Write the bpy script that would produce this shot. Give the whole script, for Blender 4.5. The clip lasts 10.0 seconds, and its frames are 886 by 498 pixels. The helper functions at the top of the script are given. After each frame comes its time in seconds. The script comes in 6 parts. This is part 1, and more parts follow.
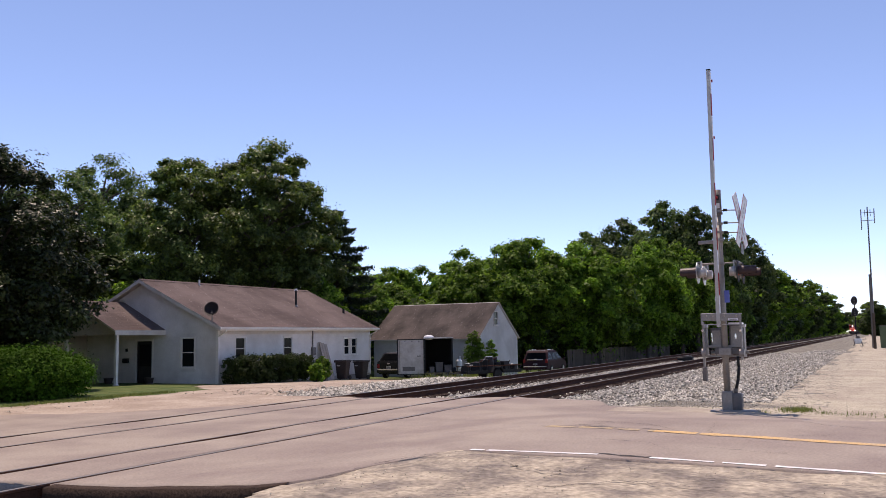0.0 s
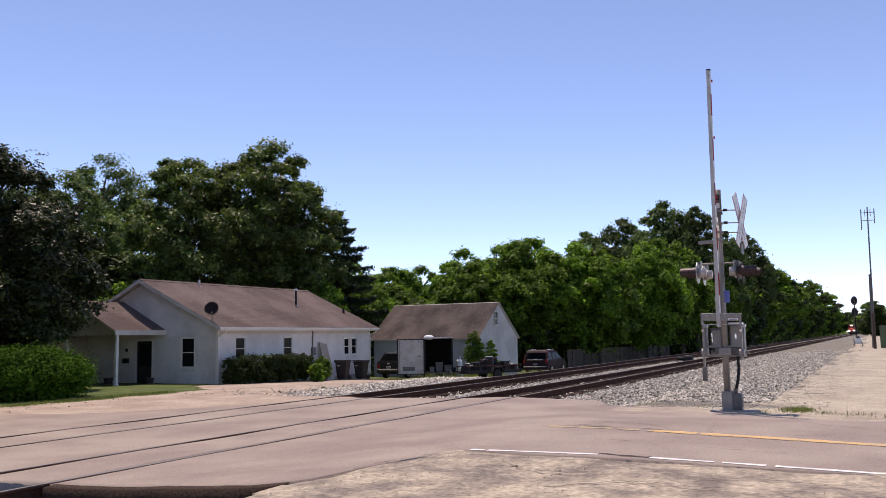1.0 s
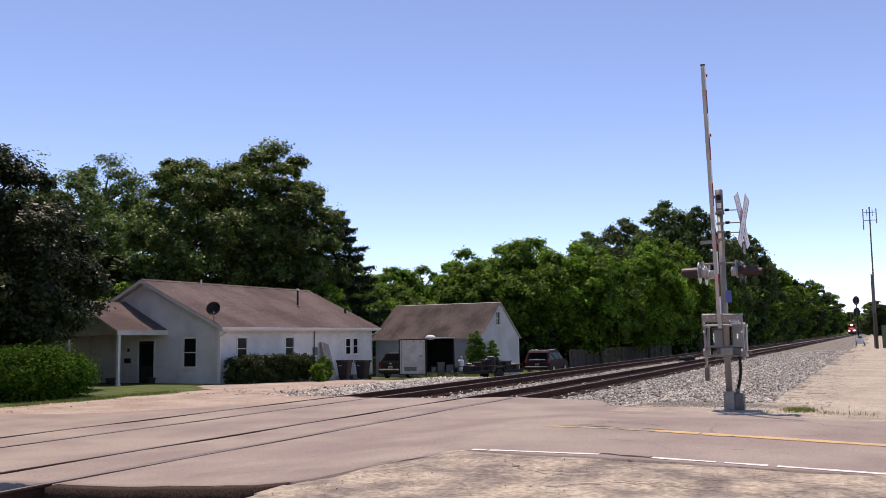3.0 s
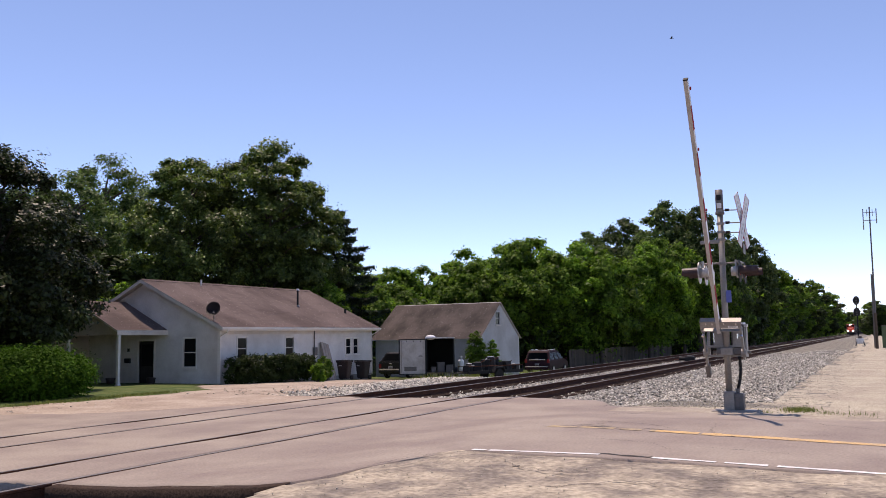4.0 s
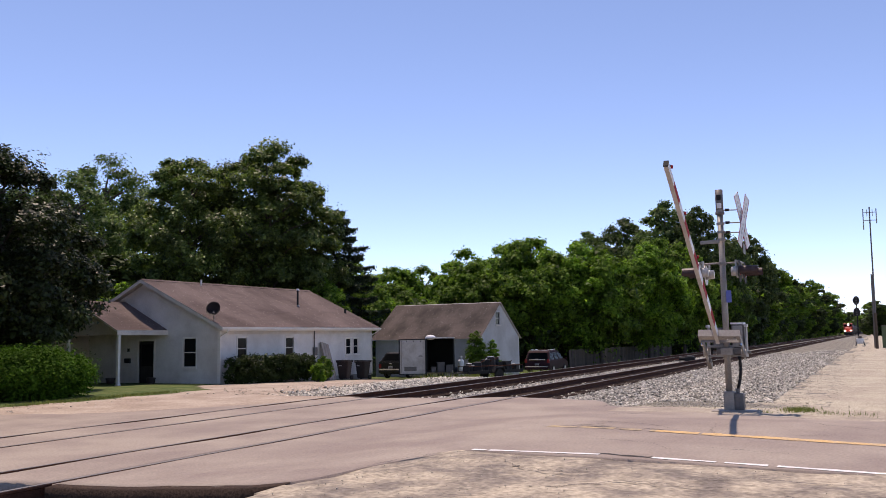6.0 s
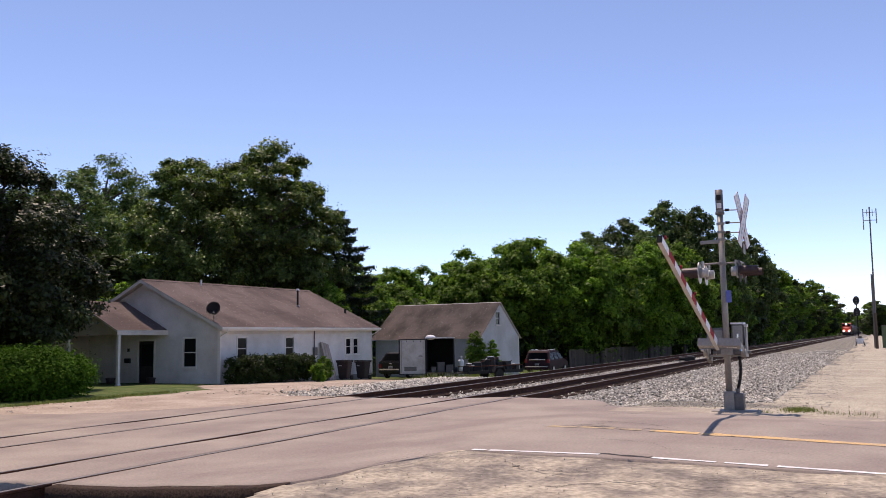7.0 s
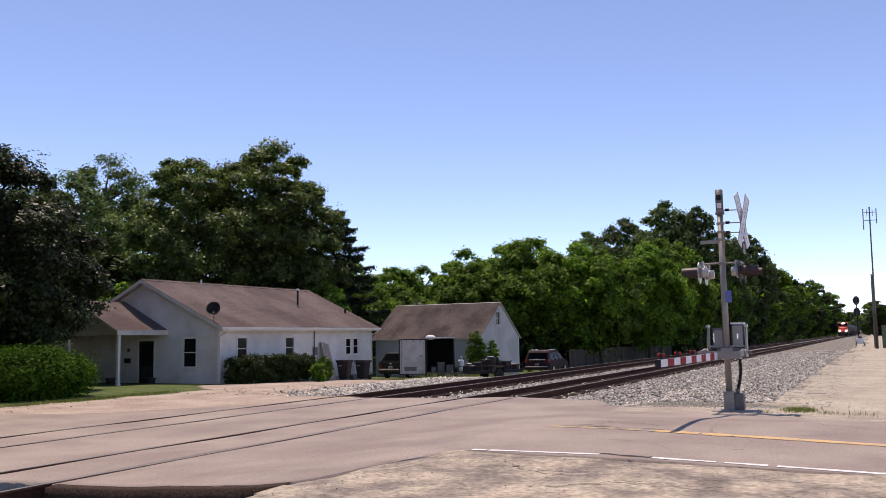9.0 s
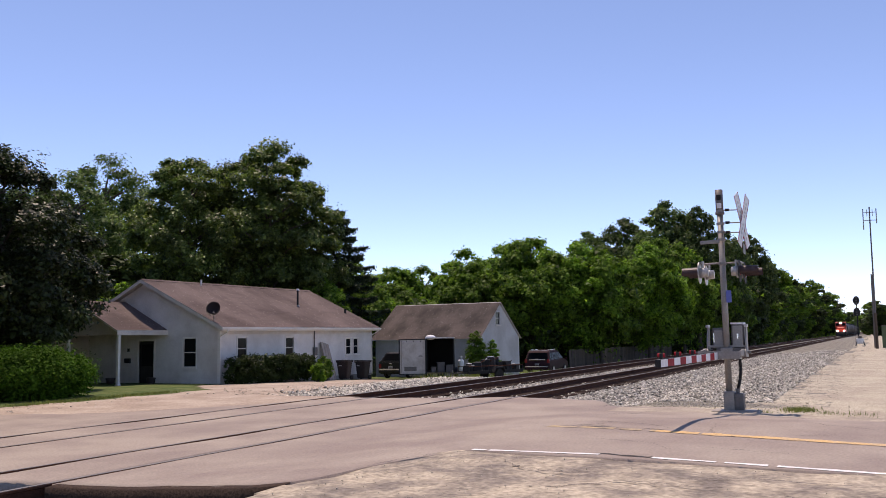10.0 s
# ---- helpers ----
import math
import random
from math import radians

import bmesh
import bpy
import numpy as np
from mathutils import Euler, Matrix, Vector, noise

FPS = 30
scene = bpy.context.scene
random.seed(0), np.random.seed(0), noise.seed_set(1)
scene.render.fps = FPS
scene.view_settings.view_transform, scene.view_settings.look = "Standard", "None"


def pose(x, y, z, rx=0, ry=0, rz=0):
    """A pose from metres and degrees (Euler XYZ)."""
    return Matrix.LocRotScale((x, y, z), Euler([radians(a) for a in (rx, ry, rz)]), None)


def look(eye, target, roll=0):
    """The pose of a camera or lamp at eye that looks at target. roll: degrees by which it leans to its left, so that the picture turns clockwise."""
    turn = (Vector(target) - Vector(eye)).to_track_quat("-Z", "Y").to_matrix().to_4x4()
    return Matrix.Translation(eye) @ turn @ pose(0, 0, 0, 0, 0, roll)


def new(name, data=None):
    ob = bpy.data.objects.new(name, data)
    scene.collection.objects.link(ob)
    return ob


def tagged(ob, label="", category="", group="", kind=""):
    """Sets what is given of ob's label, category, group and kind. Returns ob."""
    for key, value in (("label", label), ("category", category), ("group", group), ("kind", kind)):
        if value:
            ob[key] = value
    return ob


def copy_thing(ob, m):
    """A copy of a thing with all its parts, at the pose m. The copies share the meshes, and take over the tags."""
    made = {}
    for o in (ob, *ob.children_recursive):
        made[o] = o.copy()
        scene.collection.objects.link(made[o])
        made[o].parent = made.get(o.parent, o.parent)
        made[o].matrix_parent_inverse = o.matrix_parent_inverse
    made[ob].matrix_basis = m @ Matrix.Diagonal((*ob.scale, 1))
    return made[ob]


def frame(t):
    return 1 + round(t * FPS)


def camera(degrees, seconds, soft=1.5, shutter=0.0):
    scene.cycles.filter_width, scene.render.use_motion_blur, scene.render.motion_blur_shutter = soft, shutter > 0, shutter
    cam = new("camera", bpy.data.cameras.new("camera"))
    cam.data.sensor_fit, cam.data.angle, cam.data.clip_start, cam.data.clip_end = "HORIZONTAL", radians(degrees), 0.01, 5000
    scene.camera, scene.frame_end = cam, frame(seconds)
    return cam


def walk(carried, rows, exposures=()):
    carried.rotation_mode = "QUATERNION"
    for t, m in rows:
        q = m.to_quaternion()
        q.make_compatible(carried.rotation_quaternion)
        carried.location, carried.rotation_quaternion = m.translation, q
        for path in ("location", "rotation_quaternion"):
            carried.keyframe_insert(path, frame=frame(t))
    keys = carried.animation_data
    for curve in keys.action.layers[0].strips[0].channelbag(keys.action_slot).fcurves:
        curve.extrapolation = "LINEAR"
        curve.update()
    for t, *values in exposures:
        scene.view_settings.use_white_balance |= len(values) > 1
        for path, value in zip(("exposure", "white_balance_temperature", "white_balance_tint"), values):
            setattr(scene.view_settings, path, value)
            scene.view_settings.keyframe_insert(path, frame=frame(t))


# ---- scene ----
cam = camera(54, 10.0, soft=0.9)
HEAD = 26.417          # heading of the view, degrees from the tracks' line
TILT, LEAN = 5.83, -1.0


def view(turn, lift=0.0):
    """The tripod's pose with the head panned by turn degrees."""
    h, p = radians(HEAD + turn), radians(TILT + lift)
    eye = Vector((0.0, 0.0, 1.8))
    way = Vector((math.cos(h) * math.cos(p), math.sin(h) * math.cos(p), math.sin(p)))
    return look(eye, eye + way, LEAN)


walk(cam, [(0.0, view(-0.11)), (1.0, view(-0.11)), (1.5, view(-0.08)), (2.0, view(-0.06)), (2.5, view(0.0)),
           (4.0, view(0.0)), (10.0, view(0.0))], exposures=[(0.0, 0.62, 7200, 25), (10.0, 0.62, 7200, 25)])

# ---- world and sun ----
SUN_AZ, SUN_EL = 41.0, 69.8
world = bpy.data.worlds.new("sky")
scene.world = world
world.use_nodes = True
wn = world.node_tree
wn.nodes.clear()
sky = wn.nodes.new("ShaderNodeTexSky")
sky.sky_type, sky.sun_disc = "NISHITA", False
sky.sun_elevation, sky.sun_rotation = radians(SUN_EL), radians(90 - SUN_AZ)
sky.altitude, sky.air_density, sky.dust_density, sky.ozone_density = 5000, 1.0, 0.0, 2.2
bg = wn.nodes.new("ShaderNodeBackground")
bg.inputs["Strength"].default_value = 0.15
wo = wn.nodes.new("ShaderNodeOutputWorld")
wn.links.new(sky.outputs[0], bg.inputs[0])
wn.links.new(bg.outputs[0], wo.inputs[0])

sun_data = bpy.data.lights.new("sun", "SUN")
sun_data.energy, sun_data.angle, sun_data.color = 2.85, radians(0.5), (1.0, 0.925, 0.81)
sun = new("sun", sun_data)
sa, se = radians(SUN_AZ), radians(SUN_EL)
sun.matrix_world = look((60 * math.cos(sa) * math.cos(se), 60 * math.sin(sa) * math.cos(se), 60 * math.sin(se)), (0, 0, 0))


# ---- materials ----
def mat(name, base, rough=0.7, metal=0.0, var=0.25, scale=3.0, fine=40.0, bump=0.2, dirt=None, dirt_amount=0.4, spec=0.4, rand=0.0, island=False, emit=0.0, stretch=(1, 1, 1)):
    """A surface with broad and fine variation, dirt at the broad scale and fine relief."""
    m = bpy.data.materials.new(name)
    m.use_nodes = True
    nt = m.node_tree
    n, l = nt.nodes, nt.links
    bs = n["Principled BSDF"]
    tc = n.new("ShaderNodeTexCoord")
    mp = n.new("ShaderNodeMapping")
    mp.inputs["Scale"].default_value = stretch
    l.new(tc.outputs["Object"], mp.inputs["Vector"])
    a = n.new("ShaderNodeTexNoise")
    a.inputs["Scale"].default_value, a.inputs["Detail"].default_value, a.inputs["Roughness"].default_value = scale, 6.0, 0.6
    b = n.new("ShaderNodeTexNoise")
    b.inputs["Scale"].default_value, b.inputs["Detail"].default_value = fine, 3.0
    for t in (a, b):
        l.new(mp.outputs[0], t.inputs["Vector"])
    r = n.new("ShaderNodeValToRGB")
    r.color_ramp.elements[0].position, r.color_ramp.elements[1].position = 0.38, 0.62
    d = dirt or tuple(c * 0.55 for c in base)
    r.color_ramp.elements[0].color = (*[x * (1 - dirt_amount) + y * dirt_amount for x, y in zip(base, d)], 1)
    r.color_ramp.elements[1].color = (*base, 1)
    l.new(a.outputs[0], r.inputs[0])
    mul = n.new("ShaderNodeMapRange")
    mul.inputs["From Min"].default_value, mul.inputs["From Max"].default_value = 0.3, 0.7
    mul.inputs["To Min"].default_value, mul.inputs["To Max"].default_value = 1 - var, 1 + var
    l.new(b.outputs[0], mul.inputs["Value"])
    value = mul.outputs[0]
    if rand:
        src = n.new("ShaderNodeNewGeometry").outputs["Random Per Island"] if island else n.new("ShaderNodeObjectInfo").outputs["Random"]
        mr = n.new("ShaderNodeMapRange")
        mr.inputs["To Min"].default_value, mr.inputs["To Max"].default_value = 1 - rand, 1 + rand
        l.new(src, mr.inputs["Value"])
        mm = n.new("ShaderNodeMath")
        mm.operation = "MULTIPLY"
        l.new(value, mm.inputs[0])
        l.new(mr.outputs[0], mm.inputs[1])
        value = mm.outputs[0]
    mix = n.new("ShaderNodeVectorMath")
    mix.operation = "SCALE"
    l.new(r.outputs[0], mix.inputs[0])
    l.new(value, mix.inputs["Scale"])
    l.new(mix.outputs[0], bs.inputs["Base Color"])
    bs.inputs["Roughness"].default_value, bs.inputs["Metallic"].default_value = rough, metal
    bs.inputs["Specular IOR Level"].default_value = spec
    if bump:
        bp = n.new("ShaderNodeBump")
        bp.inputs["Strength"].default_value, bp.inputs["Distance"].default_value = bump, 0.02
        l.new(b.outputs[0], bp.inputs["Height"])
        l.new(bp.outputs[0], bs.inputs["Normal"])
    if emit:
        bs.inputs["Emission Color"].default_value = (*base, 1)
        bs.inputs["Emission Strength"].default_value = emit
    return m


def leaf_mat(name, base, tip, through_light=0.30, gloss=0.14, rough=0.55):
    """Leaves: two greens by leaf, dull gloss, light passing through the blade."""
    m = bpy.data.materials.new(name)
    m.use_nodes = True
    nt = m.node_tree
    n, l = nt.nodes, nt.links
    n.clear()
    out = n.new("ShaderNodeOutputMaterial")
    geo = n.new("ShaderNodeNewGeometry")
    ramp = n.new("ShaderNodeValToRGB")
    ramp.color_ramp.elements[0].color, ramp.color_ramp.elements[1].color = (*base, 1), (*tip, 1)
    l.new(geo.outputs["Random Per Island"], ramp.inputs[0])
    tc = n.new("ShaderNodeTexCoord")
    no = n.new("ShaderNodeTexNoise")
    no.inputs["Scale"].default_value = 0.5
    l.new(tc.outputs["Object"], no.inputs["Vector"])
    mr = n.new("ShaderNodeMapRange")
    mr.inputs["From Min"].default_value, mr.inputs["From Max"].default_value = 0.3, 0.7
    mr.inputs["To Min"].default_value, mr.inputs["To Max"].default_value = 0.7, 1.3
    l.new(no.outputs[0], mr.inputs["Value"])
    oi = n.new("ShaderNodeObjectInfo")
    mo = n.new("ShaderNodeMapRange")
    mo.inputs["To Min"].default_value, mo.inputs["To Max"].default_value = 0.75, 1.25
    l.new(oi.outputs["Random"], mo.inputs["Value"])
    mm = n.new("ShaderNodeMath")
    mm.operation = "MULTIPLY"
    l.new(mr.outputs[0], mm.inputs[0])
    l.new(mo.outputs[0], mm.inputs[1])
    sc = n.new("ShaderNodeVectorMath")
    sc.operation = "SCALE"
    l.new(ramp.outputs[0], sc.inputs[0])
    l.new(mm.outputs[0], sc.inputs["Scale"])
    bs = n.new("ShaderNodeBsdfPrincipled")
    bs.inputs["Roughness"].default_value = rough
    bs.inputs["Specular IOR Level"].default_value = gloss
    l.new(sc.outputs[0], bs.inputs["Base Color"])
    tr = n.new("ShaderNodeBsdfTranslucent")
    lit = n.new("ShaderNodeVectorMath")
    lit.operation = "MULTIPLY"
    lit.inputs[1].default_value = (1.25, 1.5, 0.9)
    l.new(sc.outputs[0], lit.inputs[0])
    l.new(lit.outputs[0], tr.inputs["Color"])
    ms = n.new("ShaderNodeMixShader")
    ms.inputs[0].default_value = through_light
    l.new(bs.outputs[0], ms.inputs[1])
    l.new(tr.outputs[0], ms.inputs[2])
    l.new(ms.outputs[0], out.inputs[0])
    return m


def glow_mat(name, colour, strength):
    m = bpy.data.materials.new(name)
    m.use_nodes = True
    bs = m.node_tree.nodes["Principled BSDF"]
    bs.inputs["Base Color"].default_value = (*colour, 1)
    bs.inputs["Emission Color"].default_value = (*colour, 1)
    bs.inputs["Emission Strength"].default_value = strength
    return m


def glass_mat(name, tint=(0.015, 0.017, 0.02), rough=0.15):
    m = bpy.data.materials.new(name)
    m.use_nodes = True
    bs = m.node_tree.nodes["Principled BSDF"]
    bs.inputs["Base Color"].default_value = (*tint, 1)
    bs.inputs["Roughness"].default_value = rough
    bs.inputs["Specular IOR Level"].default_value = 0.07
    return m


PATCH = mat("patched_asphalt", (0.40, 0.348, 0.275), 0.95, var=0.22, scale=1.6, fine=22, bump=0.5, dirt=(0.27, 0.228, 0.185), dirt_amount=0.9, spec=0.2)
ASPHALT = mat("old_asphalt", (0.332, 0.281, 0.232), 0.9, var=0.14, scale=0.45, fine=24, bump=0.35, dirt=(0.245, 0.198, 0.172), dirt_amount=0.95, spec=0.25)
APRON = mat("broken_asphalt", (0.43, 0.37, 0.28), 0.95, var=0.32, scale=1.7, fine=14, bump=0.9, dirt=(0.17, 0.145, 0.125), dirt_amount=0.9, spec=0.2)
DIRT = mat("gravel_dirt", (0.44, 0.398, 0.305), 0.97, var=0.36, scale=0.5, fine=26, bump=0.6, dirt=(0.30, 0.25, 0.2), dirt_amount=0.7, spec=0.2)
EARTH = mat("ground_soil", (0.20, 0.19, 0.11), 0.97, var=0.25, scale=0.15, fine=9, bump=0.6, dirt=(0.12, 0.14, 0.06), dirt_amount=0.7, spec=0.2)
BED = mat("ballast_bed", (0.24, 0.225, 0.19), 0.97, var=0.5, scale=2.0, fine=22, bump=1.0, dirt=(0.11, 0.10, 0.085), dirt_amount=0.7, spec=0.2)
PEBBLE = mat("sandy_pebble", (0.45, 0.41, 0.325), 0.95, var=0.12, scale=8, fine=40, bump=0.2, rand=0.28, island=True, spec=0.2)
VERGE = mat("pinkish_verge_soil", (0.43, 0.355, 0.285), 0.97, var=0.25, scale=0.7, fine=16, bump=0.6, dirt=(0.29, 0.225, 0.175), dirt_amount=0.8, spec=0.2)
STONE = mat("ballast_stone", (0.46, 0.435, 0.375), 0.9, var=0.18, scale=8, fine=50, bump=0.2, rand=0.72, island=True, spec=0.25)
GRASS = mat("mown_grass", (0.045, 0.085, 0.016), 0.9, var=0.35, scale=1.2, fine=60, bump=0.8, dirt=(0.16, 0.17, 0.06), dirt_amount=0.6, spec=0.2)
BLADE = leaf_mat("grass_blade", (0.09, 0.12, 0.03), (0.24, 0.25, 0.09))
YELLOW = mat("yellow_line_paint", (0.62, 0.39, 0.15), 0.75, var=0.3, scale=2.2, fine=35, bump=0.1, dirt=(0.45, 0.33, 0.2), dirt_amount=0.8)
WHITE_LINE = mat("white_line_paint", (0.80, 0.79, 0.77), 0.7, var=0.1, scale=3.0, fine=35, bump=0.1, dirt=(0.55, 0.5, 0.47), dirt_amount=0.5)
TAR = mat("crack_filler", (0.05, 0.042, 0.038), 0.85, var=0.3, scale=5, fine=40)
RUST = mat("rusted_rail", (0.10, 0.044, 0.028), 0.9, 0.0, spec=0.08, var=0.3, scale=4, fine=60, bump=0.3, dirt=(0.03, 0.02, 0.016))
RAILTOP = mat("polished_rail_head", (0.26, 0.235, 0.215), 0.5, 0.9, var=0.1, scale=2, fine=50, bump=0.02)
TIE = mat("creosoted_tie", (0.055, 0.037, 0.028), 0.95, spec=0.1, var=0.35, scale=3, fine=30, bump=0.6, rand=0.3, island=True)
SIDING = mat("white_siding", (0.70, 0.67, 0.63), 0.65, var=0.06, scale=0.55, fine=18, bump=0.05, dirt=(0.48, 0.44, 0.40), dirt_amount=0.75)
TRIM = mat("white_trim", (0.74, 0.71, 0.66), 0.6, var=0.06, scale=2, fine=30, bump=0.05, dirt=(0.55, 0.5, 0.45))
PORCHWOOD = mat("tan_porch_boards", (0.40, 0.34, 0.29), 0.8, var=0.1, scale=1.5, fine=20, dirt=(0.24, 0.2, 0.17))
SOFFIT = mat("weathered_trim", (0.62, 0.57, 0.52), 0.75, var=0.1, scale=2, fine=30, dirt=(0.4, 0.34, 0.3))
SHINGLE = mat("brown_shingles", (0.150, 0.113, 0.102), 0.95, var=0.16, scale=0.42, fine=16, bump=0.4, dirt=(0.088, 0.064, 0.058), dirt_amount=1.0, spec=0.2, rand=0.05, island=True, stretch=(1.0, 0.6, 0.6))
GARAGE_SHINGLE = mat("grey_brown_shingles", (0.112, 0.09, 0.08), 0.95, var=0.18, scale=0.6, fine=16, bump=0.4, dirt=(0.045, 0.037, 0.033), dirt_amount=1.0, spec=0.2, rand=0.05, island=True, stretch=(0.6, 1.0, 0.6))
CONCRETE = mat("concrete", (0.35, 0.32, 0.285), 0.9, var=0.14, scale=2.5, fine=40, bump=0.4, dirt=(0.24, 0.21, 0.19))
GLASS = glass_mat("window_glass", (0.010, 0.011, 0.012), 0.1)
DARK = mat("dark_opening", (0.02, 0.018, 0.018), 0.9, var=0.2, bump=0)
STEEL = mat("galvanised_steel", (0.30, 0.285, 0.26), 0.55, 0.4, var=0.12, scale=3, fine=30, bump=0.05, dirt=(0.24, 0.21, 0.19), dirt_amount=0.6)
GREYPAINT = mat("grey_enamel", (0.125, 0.118, 0.112), 0.55, 0.2, var=0.1, scale=4, fine=30, bump=0.06, dirt=(0.2, 0.16, 0.14))
ALU = mat("aluminium_paint", (0.50, 0.48, 0.455), 0.45, 0.4, var=0.08, scale=4, fine=30, bump=0.04)
BLACK = mat("black_paint", (0.016, 0.015, 0.015), 0.75, var=0.25, scale=3, fine=30, bump=0.05)
RED = mat("red_reflective", (0.34, 0.02, 0.025), 0.7, spec=0.15, var=0.1, scale=4, fine=30, bump=0.03)
WHITE = mat("white_reflective", (0.80, 0.80, 0.80), 0.5, var=0.05, scale=4, fine=30, bump=0.03)
LENS = mat("red_signal_lens", (0.16, 0.01, 0.012), 0.2, var=0.05, bump=0)
BLUE = mat("blue_plate", (0.10, 0.13, 0.40), 0.45, var=0.08, bump=0)
RUBBER = mat("black_rubber", (0.022, 0.021, 0.02), 0.8, var=0.2, scale=6, fine=40, bump=0.2)
VANPAINT = mat("maroon_car_paint", (0.045, 0.02, 0.026), 0.55, 0.0, var=0.05, scale=2, fine=20, bump=0.0, spec=0.08)
CARPAINT = mat("black_car_paint", (0.016, 0.016, 0.018), 0.4, 0.0, var=0.05, scale=2, fine=20, bump=0.0, spec=0.25)
CHROME = mat("chrome", (0.75, 0.75, 0.76), 0.18, 1.0, var=0.03, bump=0.0)
TAIL = mat("tail_light_plastic", (0.30, 0.02, 0.02), 0.25, var=0.05, bump=0)
# wood colour lowered so that the fence carries the trees' shade
WOOD = mat("weathered_wood", (0.115, 0.085, 0.062), 0.9, var=0.22, scale=2, fine=14, bump=0.4, rand=0.25, stretch=(4, 4, 0.5))
PLYWOOD = mat("grey_plywood", (0.36, 0.31, 0.27), 0.9, var=0.16, scale=2, fine=14, bump=0.3, stretch=(4, 4, 0.6))
BARK = mat("bark", (0.10, 0.08, 0.062), 0.95, var=0.35, scale=3, fine=14, bump=0.8, stretch=(3, 3, 0.6))
GARAGE_SIDING = mat("greyed_white_boards", (0.52, 0.495, 0.475), 0.7, var=0.07, scale=0.7, fine=18, bump=0.05, dirt=(0.38, 0.35, 0.325), dirt_amount=0.75)
DOORWHITE = mat("grimy_white_panel", (0.52, 0.49, 0.46), 0.7, var=0.08, scale=1.6, fine=14, bump=0.1, dirt=(0.30, 0.25, 0.21), dirt_amount=0.6)
BIN = mat("dark_brown_bin", (0.035, 0.024, 0.022), 0.6, var=0.12, scale=4, fine=30)
LOCO_RED = mat("red_orange_loco_paint", (0.45, 0.045, 0.025), 0.5, var=0.1, scale=1, fine=10, bump=0.02)
TANK = mat("black_tank_car", (0.035, 0.035, 0.04), 0.6, var=0.2, scale=1, fine=8, bump=0.05)
LEAF_RED = leaf_mat("purple_leaf", (0.03, 0.012, 0.014), (0.10, 0.035, 0.04))
LAMP = glow_mat("headlight_glow", (1.0, 0.9, 0.78), 22.0)
REDLAMP = glow_mat("red_lamp_glow", (1.0, 0.12, 0.06), 6.0)
PLATE = mat("number_plate", (0.45, 0.45, 0.46), 0.5, bump=0)
LEAF_DARK = leaf_mat("dark_leaf", (0.010, 0.018, 0.005), (0.056, 0.084, 0.018), 0.20)
HOOD = mat("dark_maroon_hood", (0.05, 0.024, 0.021), 0.5, var=0.15, scale=5, fine=30, bump=0.05)
FADED = mat("faded_yellow_paint", (0.45, 0.335, 0.19), 0.85, var=0.3, scale=3.5, fine=30, bump=0.2, dirt=(0.30, 0.245, 0.18), dirt_amount=1.0)
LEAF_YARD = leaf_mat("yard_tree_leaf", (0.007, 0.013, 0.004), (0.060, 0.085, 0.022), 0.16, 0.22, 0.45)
LEAF_BUSH = leaf_mat("clipped_bush_leaf", (0.034, 0.080, 0.008), (0.085, 0.185, 0.016), 0.10, 0.05, 0.75)
LEAF_MAPLE = leaf_mat("sunlit_maple_leaf", (0.028, 0.050, 0.011), (0.175, 0.225, 0.055), 0.34, 0.26, 0.45)
LEAF_MID = leaf_mat("broad_leaf", (0.030, 0.060, 0.008), (0.195, 0.305, 0.043), 0.42)
LEAF_LIGHT = leaf_mat("bright_leaf", (0.05, 0.10, 0.011), (0.25, 0.41, 0.052), 0.46)
LEAF_BLUE = leaf_mat("locust_leaf", (0.032, 0.055, 0.022), (0.14, 0.19, 0.065), 0.38)
NEEDLE = leaf_mat("spruce_needle", (0.018, 0.03, 0.016), (0.05, 0.07, 0.035), 0.15)


# ---- mesh helpers ----
def part(name, bm, material, parent=None, label="", smooth=False):
    """Link a bmesh as one mesh object, under a thing or a part."""
    me = bpy.data.meshes.new(name)
    bmesh.ops.recalc_face_normals(bm, faces=bm.faces)
    bm.to_mesh(me)
    bm.free()
    me.materials.append(material)
    if smooth:
        me.polygons.foreach_set("use_smooth", [True] * len(me.polygons))
    ob = new(name, me)
    ob.parent = parent
    return tagged(ob, label=label)


def thing(name, m, label, category, group="", kind=""):
    ob = new(name)
    ob.empty_display_size = 0.2
    ob.matrix_world = m
    return tagged(ob, label, category, group, kind)


def box(bm, x0, x1, y0, y1, z0, z1, bevel=0.0, m=None):
    mm = Matrix.Translation(((x0 + x1) / 2, (y0 + y1) / 2, (z0 + z1) / 2)) @ Matrix.Diagonal((x1 - x0, y1 - y0, z1 - z0, 1))
    made = bmesh.ops.create_cube(bm, size=1.0, matrix=mm)
    if bevel:
        edges = {e for v in made["verts"] for e in v.link_edges}
        got = bmesh.ops.bevel(bm, geom=list(edges), offset=bevel, segments=2, affect="EDGES", profile=0.7)
    if m is not None:
        vs = made["verts"] if not bevel else {v for f in got["faces"] for v in f.verts} | {v for v in made["verts"] if v.is_valid}
        bmesh.ops.transform(bm, matrix=m, verts=list(vs))
    return bm


def boxed(*a, **k):
    return box(bmesh.new(), *a, **k)


